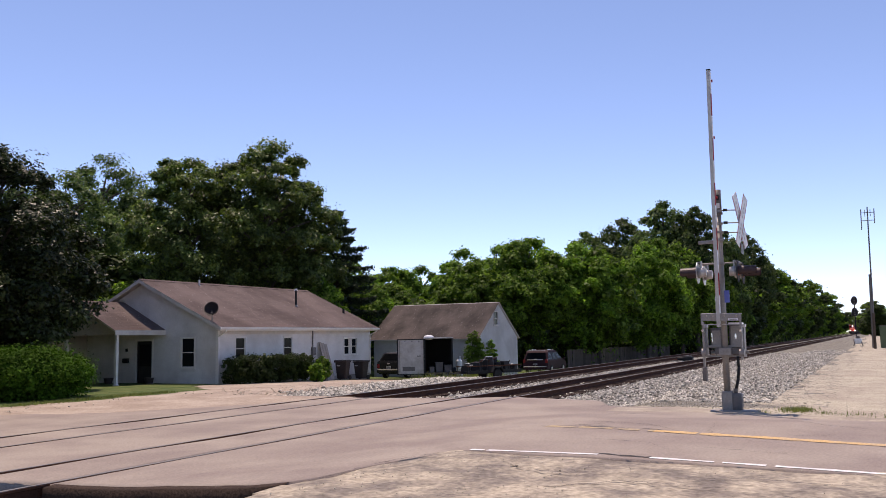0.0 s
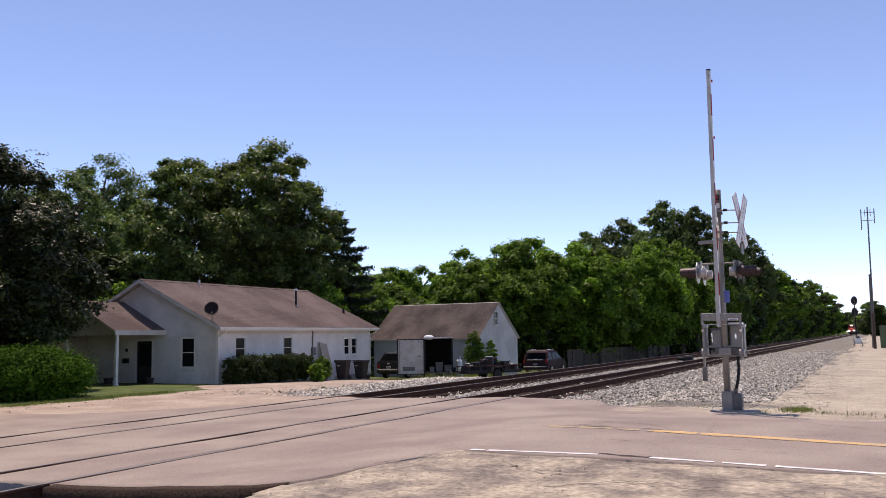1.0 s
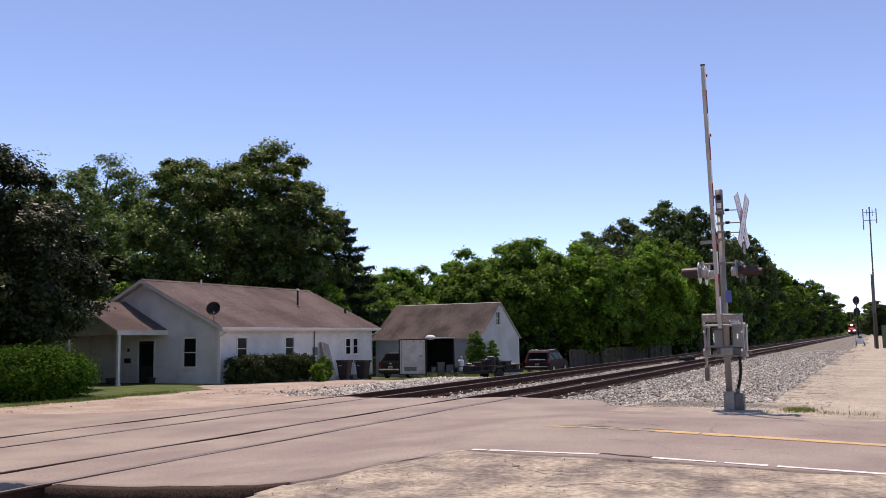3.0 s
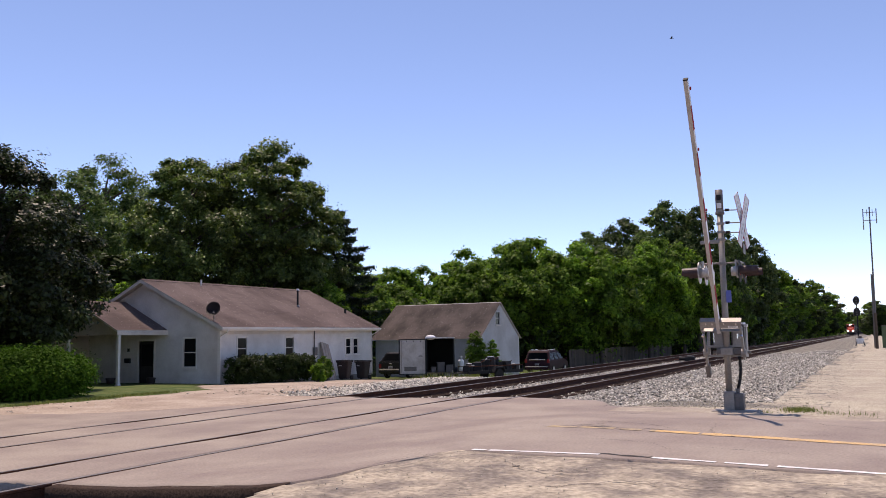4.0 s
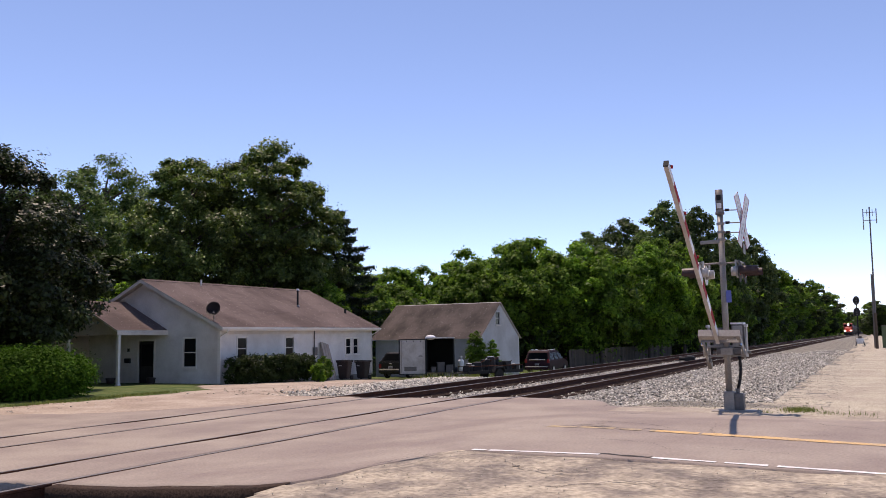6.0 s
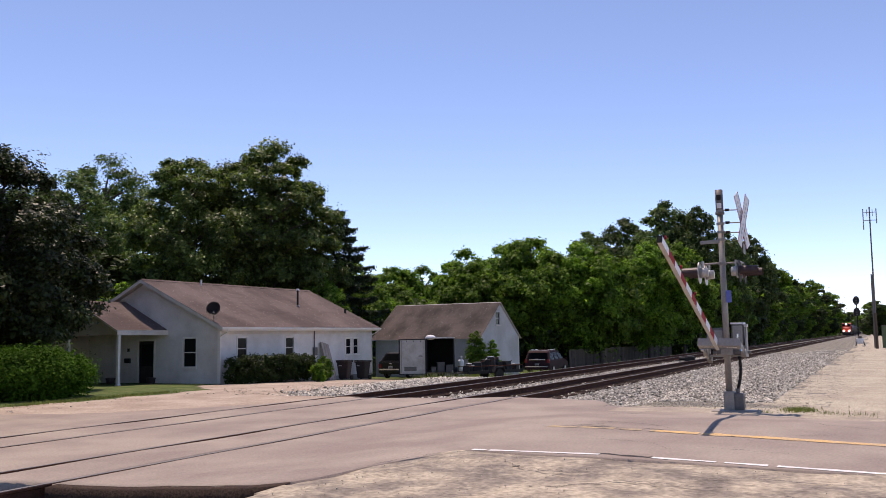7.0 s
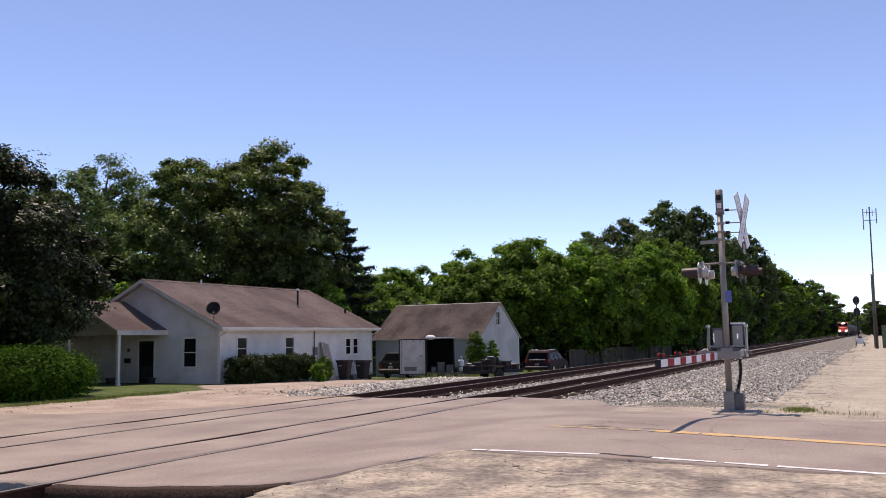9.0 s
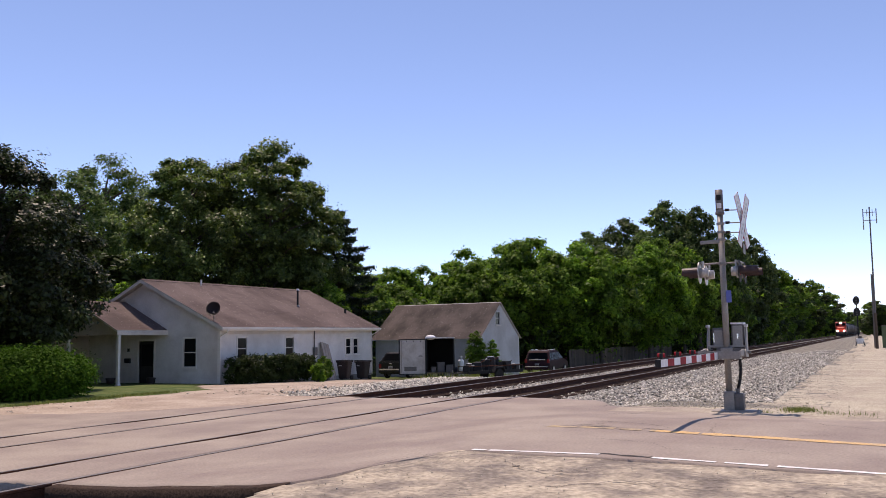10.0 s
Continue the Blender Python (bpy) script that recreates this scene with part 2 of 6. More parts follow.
def tube(bm, p0, p1, r0, r1=None, seg=12, caps=True):
    p0, p1 = Vector(p0), Vector(p1)
    d = p1 - p0
    m = Matrix.Translation((p0 + p1) / 2) @ d.to_track_quat("Z", "Y").to_matrix().to_4x4()
    bmesh.ops.create_cone(bm, cap_ends=caps, segments=seg, radius1=r0, radius2=r0 if r1 is None else r1, depth=d.length, matrix=m)
    return bm


def tubed(*a, **k):
    return tube(bmesh.new(), *a, **k)


def prism(bm, pts, axis, a, b):
    """A polygon of (p, q) drawn out along an axis from a to b."""
    put = {"x": lambda p, q, r: (r, p, q), "y": lambda p, q, r: (p, r, q), "z": lambda p, q, r: (p, q, r)}[axis]
    lo = [bm.verts.new(put(p, q, a)) for p, q in pts]
    hi = [bm.verts.new(put(p, q, b)) for p, q in pts]
    bm.faces.new(lo)
    bm.faces.new(hi[::-1])
    for i in range(len(pts)):
        j = (i + 1) % len(pts)
        bm.faces.new((lo[i], lo[j], hi[j], hi[i]))
    return bm


def prismed(*a):
    return prism(bmesh.new(), *a)


def raw(name, verts, faces, material, parent=None, label="", sizes=4):
    """A mesh straight from arrays: faces all of one size."""
    me = bpy.data.meshes.new(name)
    verts, faces = np.asarray(verts, np.float32), np.asarray(faces, np.int32)
    me.vertices.add(len(verts))
    me.vertices.foreach_set("co", verts.ravel())
    me.loops.add(faces.size)
    me.loops.foreach_set("vertex_index", faces.ravel())
    me.polygons.add(len(faces))
    me.polygons.foreach_set("loop_start", np.arange(len(faces), dtype=np.int32) * sizes)
    me.update(calc_edges=True)
    me.validate()
    me.materials.append(material)
    ob = new(name, me)
    ob.parent = parent
    return tagged(ob, label=label)


# ---- ground ----
def smooth_step(a, b, t):
    t = np.clip((t - a) / (b - a), 0, 1)
    return t * t * (3 - 2 * t)


def lot(x):
    """The yards' fall away from the road."""
    return -1.05 * smooth_step(22.0, 66.0, x) * 1.0


def zr(x, y):
    """The road's surface: it stands higher on the camera's side and comes down to the rails."""
    x, y = np.asarray(x, float), np.asarray(y, float)
    return 0.25 * (1 - smooth_step(15.5, 21.0, x)) * (1 - smooth_step(5.0, 9.0, y)) + 0.008 * np.sin(x * 1.3) * np.sin(y * 0.7)


def bank(x):
    """Where the railway's level ground ends and the yards begin to fall."""
    return 19.2 - 2.8 * smooth_step(36.0, 42.0, x)


def zg(x, y):
    x, y = np.asarray(x, float), np.asarray(y, float)
    e = bank(x)
    bed = -0.20 * smooth_step(5.2, 6.6, y) * (1 - smooth_step(e, e + 2.4, y))
    heap = 0.12 * np.exp(-((y - 18.6) / 0.9) ** 2) * smooth_step(26.5, 31, x) * (1 - smooth_step(35, 40, x))
    yard = lot(x) * smooth_step(e, e + 2.8, y)
    near = 0.25 * (1 - smooth_step(14.0, 18.5, x)) * (1 - smooth_step(4.4, 6.4, y))
    side = -0.05 - 0.25 * smooth_step(90, 400, x) * (1 - smooth_step(-4, 3, y))
    return bed + heap + yard + near + side * (1 - smooth_step(16.0, 20.0, y))


def sheet(name, xs, ys, height, material, keep=None, thick=0.0, jitter=0.0, seed=1):
    gx, gy = np.meshgrid(xs, ys, indexing="ij")
    gz = height(gx, gy)
    nx, ny = gx.shape
    idx = np.arange(nx * ny).reshape(nx, ny)
    f = np.stack([idx[:-1, :-1], idx[1:, :-1], idx[1:, 1:], idx[:-1, 1:]], -1).reshape(-1, 4)
    v = np.stack([gx, gy, gz], -1).reshape(-1, 3)
    if keep is not None:
        c = v[f].mean(1)
        f = f[keep(c[:, 0], c[:, 1])]
    if jitter:
        rng = np.random.default_rng(seed)
        v[:, :2] += rng.normal(0, jitter, (len(v), 2))
    if thick:
        e = {}
        for q in f:
            for i in range(4):
                a, b = int(q[i]), int(q[(i + 1) % 4])
                if (b, a) in e:
                    del e[(b, a)]
                else:
                    e[(a, b)] = 1
        low = v.copy()
        low[:, 2] -= thick
        k = len(v)
        skirt = np.array([(a, a + k, b + k, b) for a, b in e])
        v, f = np.concatenate([v, low]), np.concatenate([f, skirt])
    used = np.unique(f)
    remap = np.zeros(len(v), int)
    remap[used] = np.arange(len(used))
    return raw(name, v[used], remap[f], material)


def axis(lo, fine0, fine1, hi, step, grow=1.18):
    mid = list(np.arange(fine0, fine1 + 1e-6, step))
    a, s = [], step
    p = fine0
    while p > lo:
        s *= grow
        p -= s
        a.append(p)
    b, s = [], step
    p = fine1
    while p < hi:
        s *= grow
        p += s
        b.append(p)
    return np.array(a[::-1] + mid + b)


rng0 = np.random.default_rng(5)


def rough_edge(x, y, size=0.7, amount=0.25):
    return amount * np.array([noise.noise(Vector((float(a) / size, float(b) / size, 0.3))) for a, b in zip(x, y)])


def under_road(x, y):
    return (x > 8.0) & (x < 24.2) & (y > 6.0) & (y < 20.5)


ground = sheet("ground", axis(-500, -12, 70, 3000, 0.5), axis(-1500, -12, 40, 1600, 0.5),
               lambda x, y: np.where(under_road(x, y), -0.24, zg(x, y) - 0.03 - 0.12 * (y < 7) * (x < 20)), EARTH)
tagged(ground, "flat pale soil and gravel ground reaching the horizon", "ground", kind="structure")


def bent(y, rows):
    ys, xs = zip(*rows)
    return np.interp(y, ys, xs)


WHITE_ROWS = [(-60, 1.0), (-12, 8.9), (-5, 10.0), (0.0, 10.70), (1.75, 10.95), (3.3, 11.20), (5.2, 11.18)]
YELLOW_ROWS = [(-60, 4.0), (-12, 11.2), (-5, 12.5), (0.0, 13.33), (1.4, 13.78), (3.1, 14.2), (4.1, 14.42), (5.4, 14.45)]
FAR_ROWS = [(-60, 8.6), (-12, 15.8), (-5, 17.4), (0.0, 18.6), (1.8, 20.4), (4.0, 21.9), (6.2, 21.9), (7.0, 23.7), (9.7, 24.4), (15.0, 23.0), (16.4, 19.6), (17.9, 16.9), (20.6, 15.2), (40, 3.0)]
NEAR_ROWS = [(-60, 0.8), (-12, 8.7), (0, 10.55), (4.9, 11.05), (5.3, 11.0), (5.7, 9.8), (5.9, 8.2), (6.4, 7.9), (7.85, 8.2), (9.62, 8.03), (16, 7.2), (18, -10), (40, -40)]


# crossing pavement, split by the slots along the four rails
GAUGE = 0.755
TRACKS = {"near": 10.53, "far": 14.80}
cuts = []
for c in TRACKS.values():
    cuts += [(c - GAUGE - 0.045, c - GAUGE + 0.10), (c + GAUGE - 0.10, c + GAUGE + 0.045)]
road = thing("road", pose(0, 0, 0), "worn pinkish-grey asphalt road over a level crossing", "road", kind="structure")
edges_y = [-60.0] + [q for c in cuts for q in c] + [40.0]
def road_panel(ya, yb):
    """One slab of pavement between two slots, its edges following the kerbless outline."""
    ys = np.concatenate([np.linspace(-60, -6.2, 30), np.arange(-6, yb - 0.06, 0.12), [yb]]) if ya < -50 else np.linspace(ya, yb, max(2, int((yb - ya) / 0.12)))
    ts = np.linspace(0, 1, 60)
    v, f = [], []
    for y in ys:
        w = 0.22 * noise.noise(Vector((3.1, y / 0.9, 0.3))) + 0.10 * noise.noise(Vector((7.7, y / 0.25, 0.3)))
        x0, x1 = bent(y, NEAR_ROWS) + 0.4 * w, bent(y, FAR_ROWS) + 1.3 * w
        for t in ts:
            x = x0 + (x1 - x0) * t
            v.append((x, y, float(zr(x, y))))
    m, n = len(ys), len(ts)
    idx = np.arange(m * n).reshape(m, n)
    f = np.stack([idx[:-1, :-1], idx[:-1, 1:], idx[1:, 1:], idx[1:, :-1]], -1).reshape(-1, 4)
    rim = np.concatenate([idx[0, :], idx[1:, -1], idx[-1, -2::-1], idx[-2:0:-1, 0]])
    v = np.array(v)
    low = v[rim] - [0, 0, 0.22]
    k = len(v)
    ring = np.arange(len(rim))
    nxt = (ring + 1) % len(rim)
    skirt = np.stack([rim, k + ring, k + nxt, rim[nxt]], -1)
    return raw("asphalt_panel", np.concatenate([v, low]), np.concatenate([f, skirt]), ASPHALT, road)


for i in range(0, len(edges_y), 2):
    road_panel(edges_y[i], edges_y[i + 1])


def stripe(name, rows, width, y0, y1, z, material, parent, seed, worn):
    """A painted line with its worn-off gaps."""
    r = np.random.default_rng(seed)
    n = int((y1 - y0) / 0.05)
    ys = np.linspace(y0, y1, n)
    xs = bent(ys, rows)
    wl = width / 2 * (1 + 0.25 * np.convolve(r.normal(0, 1, n), np.ones(4) / 4, "same"))
    v, f = [], []
    for i in range(n):
        zz = z + float(zr(xs[i], ys[i]))
        v += [(xs[i] - wl[i], ys[i], zz), (xs[i] + wl[i], ys[i], zz)]
    for i in range(n - 1):
        if not any(a < ys[i] < b for a, b in worn):
            f.append((2 * i, 2 * i + 1, 2 * i + 3, 2 * i + 2))
    return raw(name, v, f, material, parent)


stripe("white_edge_line", WHITE_ROWS, 0.11, -40, 5.15, 0.006, WHITE_LINE, road, 3, [(2.62, 3.32), (1.72, 1.80), (1.14, 1.22), (4.2, 4.24), (4.86, 4.93)])
stripe("yellow_centre_line", YELLOW_ROWS, 0.26, -40, 3.3, 0.006, YELLOW, road, 4, [(2.52, 2.56)])
stripe("patched_edge", [(y, x - 0.85) for y, x in FAR_ROWS], 1.15, -5.0, 5.9, 0.005, PATCH, road, 9, [])
stripe("faded_centre_line", YELLOW_ROWS, 0.24, 3.3, 5.2, 0.006, FADED, road, 7, [(3.40, 3.52), (3.9, 3.98), (4.6, 4.66)])


def crack(points, width, seed):
    """A wandering dark crack between points on the road."""
    r = np.random.default_rng(seed)
    v, f = [], []
    pts = []
    for (ax, ay), (bx, by) in zip(points, points[1:]):
        k = max(3, int(math.hypot(bx - ax, by - ay) / 0.08))
        for i in range(k):
            t = i / k
            pts.append((ax + (bx - ax) * t + r.normal(0, 0.025), ay + (by - ay) * t + r.normal(0, 0.025)))
    for i, (x, y) in enumerate(pts):
        w = width * (0.3 + r.random()) * math.sin(math.pi * (i + 0.5) / len(pts)) ** 0.4
        z = 0.006 + float(zr(x, y))
        v += [(x - w, y - w * 0.3, z), (x + w, y + w * 0.3, z)]
        if i:
            f.append((2 * i - 2, 2 * i - 1, 2 * i + 1, 2 * i))
    return raw("crack", v, f, TAR, road)


for i, (pts, w) in enumerate([([(11.28, 3.38), (11.22, 3.1), (11.14, 2.72), (11.1, 2.5)], 0.13), ([(14.5, 5.3), (14.9, 4.1)], 0.035), ([(14.62, 4.7), (14.55, 4.1), (14.42, 3.7)], 0.07), ([(14.5, 3.55), (14.36, 3.1)], 0.08), ([(20.6, 4.9), (19.2, 5.0), (17.6, 5.6)], 0.03), ([(9.6, 1.9), (9.9, 1.2), (9.7, 0.2)], 0.03), ([(8.6, 3.2), (9.3, 2.6), (9.2, 1.4)], 0.03), ([(10.4, 4.4), (9.8, 3.9), (9.6, 3.0)], 0.035), ([(16.8, 1.4), (15.8, 0.8), (15.2, -0.2)], 0.025), ([(9.0, 0.9), (8.5, 0.3), (8.4, -0.8)], 0.05), ([(15.6, 4.8), (15.2, 3.6), (14.3, 2.9)], 0.03),
                              ([(21.4, 6.3), (23.0, 6.5)], 0.03), ([(16.0, 2.6), (14.6, 2.5), (13.6, 2.2)], 0.022), ([(14.6, 4.9), (15.4, 4.2)], 0.025),
                              ([(8.3, 5.75), (9.8, 5.8), (11.0, 5.4)], 0.03), ([(12.4, 2.2), (12.0, 1.0)], 0.02), ([(13.0, 4.0), (12.7, 3.0), (12.0, 2.6)], 0.018), ([(18.4, 1.6), (18.9, 0.9)], 0.02), ([(14.1, 1.2), (14.5, 0.6)], 0.02)]):
    crack(pts, w * 0.42, 20 + i)

# dark brown strip along the pavement's near end
v, f = [], []
for i, y in enumerate(np.linspace(6.0, 9.66, 40)):
    x, z = float(bent(y, NEAR_ROWS)) + 0.4 * (0.22 * noise.noise(Vector((3.1, y / 0.9, 0.3)))), float(zr(8.0, y))
    v += [(x - 0.16, y, z - 0.26), (x - 0.16, y, z - 0.015), (x + 0.03, y, z + 0.004), (x + 0.03, y, z - 0.26)]
    if i:
        f += [(4 * i - 4 + a, 4 * i - 4 + (a + 1) % 4, 4 * i + (a + 1) % 4, 4 * i + a) for a in range(4)]
raw("timber_header", v, f, TIE, road, "dark timber along the pavement's end")

# broken asphalt apron on the near side of the white line
apron = sheet("apron", np.arange(-6, 12.0, 0.1), np.arange(-14, 6.3, 0.1),
              lambda x, y: zr(x, y) - 0.012 + 0.016 * np.sin(x * 3.1 + y) * np.sin(y * 2.3 - x), APRON,
              lambda x, y: (x < bent(y, NEAR_ROWS) + 0.3) & (y < 5.85 + rough_edge(x, y, 0.9, 0.2)) & (x > 1.0), thick=0.15)
tagged(apron, "crumbling grey asphalt apron with loose gravel beside the road", "pavement", kind="structure")

shoulder = sheet("gravel_shoulder", axis(-120, 14, 45, 420, 0.25, 1.25), axis(-90, -6, 6.4, 6.6, 0.25, 1.25),
                 lambda x, y: np.maximum(zg(x, y), zr(x, y) * (x < 21.2) - 0.03) + 0.012, DIRT, lambda x, y: (x > bent(y, FAR_ROWS) - 0.5) & (y < 2.6 + rough_edge(x, y, 1.6, 1.6) + rough_edge(x, y, 0.5, 0.5) + 3.0 * (x < 22.6)), jitter=0.03)
tagged(shoulder, "pale beige packed gravel lot beside the tracks", "ground", kind="structure")

verge = sheet("gravel_verge", axis(-30, 10, 40, 41, 0.25), np.arange(14.6, 26.6, 0.25), lambda x, y: np.maximum(zg(x, y), np.where(x < 24, -0.03, -9)) + 0.015, VERGE,
              lambda x, y: (y > 14.8) & ~((x < bent(y, FAR_ROWS) - 0.5)) & (x + 1.5 * y > 38) & (y < 22.9 + rough_edge(x, y, 1.2, 0.6) + 3.5 * smooth_step(25.0, 29.5, x)) & ((x < 25.5) | (y > 18.0)) & (x < 45) & (y < 26.2), jitter=0.03)
tagged(verge, "pinkish gravel strip between road and lawn", "ground", kind="structure")

lawn = sheet("lawn", axis(-60, 8, 60, 140, 0.4, 1.2), axis(18, 20, 46, 110, 0.4, 1.2), lambda x, y: zg(x, y) + 0.02, GRASS,
             lambda x, y: (y > 22.7 + rough_edge(x, y, 1.5, 0.6) + 3.4 * smooth_step(25.0, 29.5, x) - 5.5 * smooth_step(44, 46, x)), jitter=0.05)
tagged(lawn, "mown green lawn round the houses", "lawn", kind="structure")

bed = sheet("ballast", axis(-260, 0, 70, 900, 0.35, 1.2), np.arange(0.6, 20.1, 0.28),
            lambda x, y: zg(x, y) + 0.025 + 0.02 * np.sin(x * 7.1 + y * 3.3) * np.sin(y * 6.1 - x * 2), BED,
            lambda x, y: ~((x > 8.6) & (x < bent(y, FAR_ROWS) + 0.1) & (y < 20.5)) & (y > 1.2 + rough_edge(x, y, 2, 0.6) + 4.6 * (x < 22.4)) & ((x > 24.0) | (y < 17)) & (y < bank(x) + 0.1) & ~((x > 8.0) & (x < 22.4) & (y < 7)))
tagged(bed, "light grey crushed-stone ballast under the tracks", "ballast", kind="structure")


# ---- tracks ----
def rail_mesh(name, y, x0, x1, parent):
    prof = [(-0.07, -0.18), (0.07, -0.18), (0.07, -0.165), (0.012, -0.14), (0.012, -0.045), (0.036, -0.03), (0.036, -0.004), (0.028, 0.0), (-0.028, 0.0), (-0.036, -0.004), (-0.036, -0.03), (-0.012, -0.045), (-0.012, -0.14), (-0.07, -0.165)]
    rail = part(name, prismed([(y + p, q + 0.004) for p, q in prof], "x", x0, x1), RUST, parent)
    part("rail_head", boxed(x0, x1, y - 0.03, y + 0.03, 0.0045, 0.012), RAILTOP, rail, "wheel-polished running surface")
    return rail


for key, c in TRACKS.items():
    tr = thing("railway_track", pose(0, 0, 0), "rusty steel railway track on dark wooden ties", "railway track", "parallel tracks", "structure")
    for s in (-1, 1):
        rail_mesh("rail", c + s * GAUGE, -120, 1500, tr)
    r = np.random.default_rng(int(c))
    tie_bm = boxed(-0.115, 0.115, -1.3, 1.3, -0.12, 0.0, 0.012)
    first = part("tie", tie_bm, TIE, tr)
    first.location = (24.9, c, -0.172)
    for i in range(1, 130):
        t = new("tie", first.data)
        t.parent = tr
        t.location = (24.9 + 0.52 * i, c + r.normal(0, 0.02), -0.172 + r.normal(0, 0.004))
        t.rotation_euler = (0, 0, r.normal(0, 0.01))
    v, f = [], []
    for x in list(np.arange(-60, 7.8, 0.52)) + list(np.arange(24.9 + 0.52 * 130, 420, 0.52)):
        k = len(v)
        for dx in (-0.115, 0.115):
            for dy in (-1.3, 1.3):
                for z in (-0.3, -0.172):
                    v.append((x + dx, c + dy, z))
        f += [(k + a, k + b, k + d, k + e) for a, b, d, e in ((0, 1, 3, 2), (4, 6, 7, 5), (0, 4, 5, 1), (2, 3, 7, 6), (1, 5, 7, 3))]
    far_ties = raw("tie_row", v, f, TIE, tr)
    far_ties["kind"] = "stuff"


# ballast stones
def stones(name, count, spread, size, seed, label, material=None):
    r = np.random.default_rng(seed)
    x, y = spread(r, count)
    z = (zg(x, y) if name != "apron_grit" else zr(x, y) - 0.02) + 0.03 + (0.012 * r.normal(0, 1, len(x)) if size > 0.04 else 0.0) + (0.004 if name == "scattered_gravel" else 0.0)
    base = np.array([(1, 0, 0), (-1, 0, 0), (0, 1, 0), (0, -1, 0), (0, 0, 1), (0, 0, -1)], float)
    faces = np.array([(0, 2, 4), (2, 1, 4), (1, 3, 4), (3, 0, 4), (2, 0, 5), (1, 2, 5), (3, 1, 5), (0, 3, 5)])
    n = len(x)
    s = size * np.exp(r.normal(0, 0.3, n))
    v = base[None] * (s[:, None, None] * r.uniform(0.6, 1.15, (n, 6, 1)))
    a = r.uniform(0, 6.28, n)
    b = r.uniform(-0.7, 0.7, n)
    ca, sa_, cb, sb = np.cos(a), np.sin(a), np.cos(b), np.sin(b)
    vx, vy, vz = v[..., 0], v[..., 1], v[..., 2]
    vx, vz = vx * cb[:, None] - vz * sb[:, None], vx * sb[:, None] + vz * cb[:, None]
    vx, vy = vx * ca[:, None] - vy * sa_[:, None], vx * sa_[:, None] + vy * ca[:, None]
    v = np.stack([vx + x[:, None], vy + y[:, None], vz * 0.8 + z[:, None]], -1).reshape(-1, 3)
    f = (faces[None] + 6 * np.arange(n)[:, None, None]).reshape(-1, 3)
    ob = raw(name, v, f, material or STONE, sizes=3)
    return tagged(ob, label, "gravel", kind="stuff")


def along_tracks(r, n):
    x = 24.2 + 66 * r.random(n) ** 1.7
    y = 19.8 - 17.2 * r.random(n) ** 1.1
    ok = np.ones(n, bool)
    for c in TRACKS.values():
        for s in (-1, 1):
            ok &= abs(y - c - s * GAUGE) > 0.11
    onto = np.zeros(n, bool)
    for c in TRACKS.values():
        onto |= (abs(y - c) < 1.3) & (((x - 24.9 + 0.26) % 0.52 < 0.4) & ((x - 24.9 + 0.26) % 0.52 > 0.12)) & (r.random(n) < 0.8)
    keep = ok & ~onto & (x > bent(y, FAR_ROWS) + 0.15) & (y < bank(x) + 0.1)
    return x[keep], y[keep]


stones("ballast_stones", 50000, along_tracks, 0.046, 11, "loose light grey crushed ballast stones by the tracks")
stones("heap_stones", 7000, lambda r, n: (r.uniform(26.5, 40, n), 18.6 + r.normal(0, 0.6, n)), 0.05, 12, "low heap of grey ballast stones beside the far track")


def shoulder_spread(r, n):
    x, y = 20 + 55 * r.random(n) ** 1.5, 6.5 - np.abs(r.normal(0, 2.3, n))
    keep = x > bent(y, FAR_ROWS) + 0.3
    return x[keep], y[keep]


stones("scattered_gravel", 15000, shoulder_spread, 0.021, 13, "loose pale stones spreading from the ballast onto the gravel lot", PEBBLE)


def apron_spread(r, n):
    x, y = r.uniform(6.5, 11.2, n), r.uniform(-2, 5.7, n)
    keep = (x < bent(y, NEAR_ROWS) - 0.05) & (r.random(n) < 0.3 + 0.7 * (y > 3.0))
    return x[keep], y[keep]


stones("apron_grit", 1000, apron_spread, 0.008, 14, "grit and pebbles on the crumbling asphalt", PEBBLE)
stones("verge_gravel", 4000, lambda r, n: (lambda x, y: (x[(x + 1.5 * y > 38)], y[(x + 1.5 * y > 38)]))(r.uniform(14, 34, n), 18.6 + r.normal(0, 1.3, n)), 0.022, 15, "loose gravel on the verge", PEBBLE)

# switch box between the tracks
sw = thing("switch_machine", pose(65.0, 12.55, -0.16, 0, 0, 82), "small dark metal switch machine between the tracks", "switch machine")
part("housing", boxed(-0.50, 0.18, -0.2, 0.2, 0, 0.26, 0.04), BLACK, sw)
part("cover", boxed(-0.42, 0.02, -0.16, 0.16, 0.26, 0.36, 0.03), GREYPAINT, sw)
part("base", boxed(-0.9, 0.9, -0.3, 0.3, -0.06, 0.0, 0.01), BLACK, sw)
part("motor", tubed((0.2, 0, 0.14), (0.62, 0, 0.14), 0.13, 0.11, 14), BLACK, sw)
part("throw_rod", tubed((0.6, 0.1, 0.06), (1.05, 0.1, 0.06), 0.03, 0.03, 8), RUST, sw)


# ---- crossing signal with its gate ----
MAST = (21.155, 3.12)
sig = thing("crossing_signal", pose(MAST[0], MAST[1], 0.0, 0, 0, 0), "grey steel crossing mast with crossbuck and flashing light units", "crossing signal")


def spart(name, bm, material, label="", parent=sig, smooth=False):
    return part(name, bm, material, parent, label, smooth)


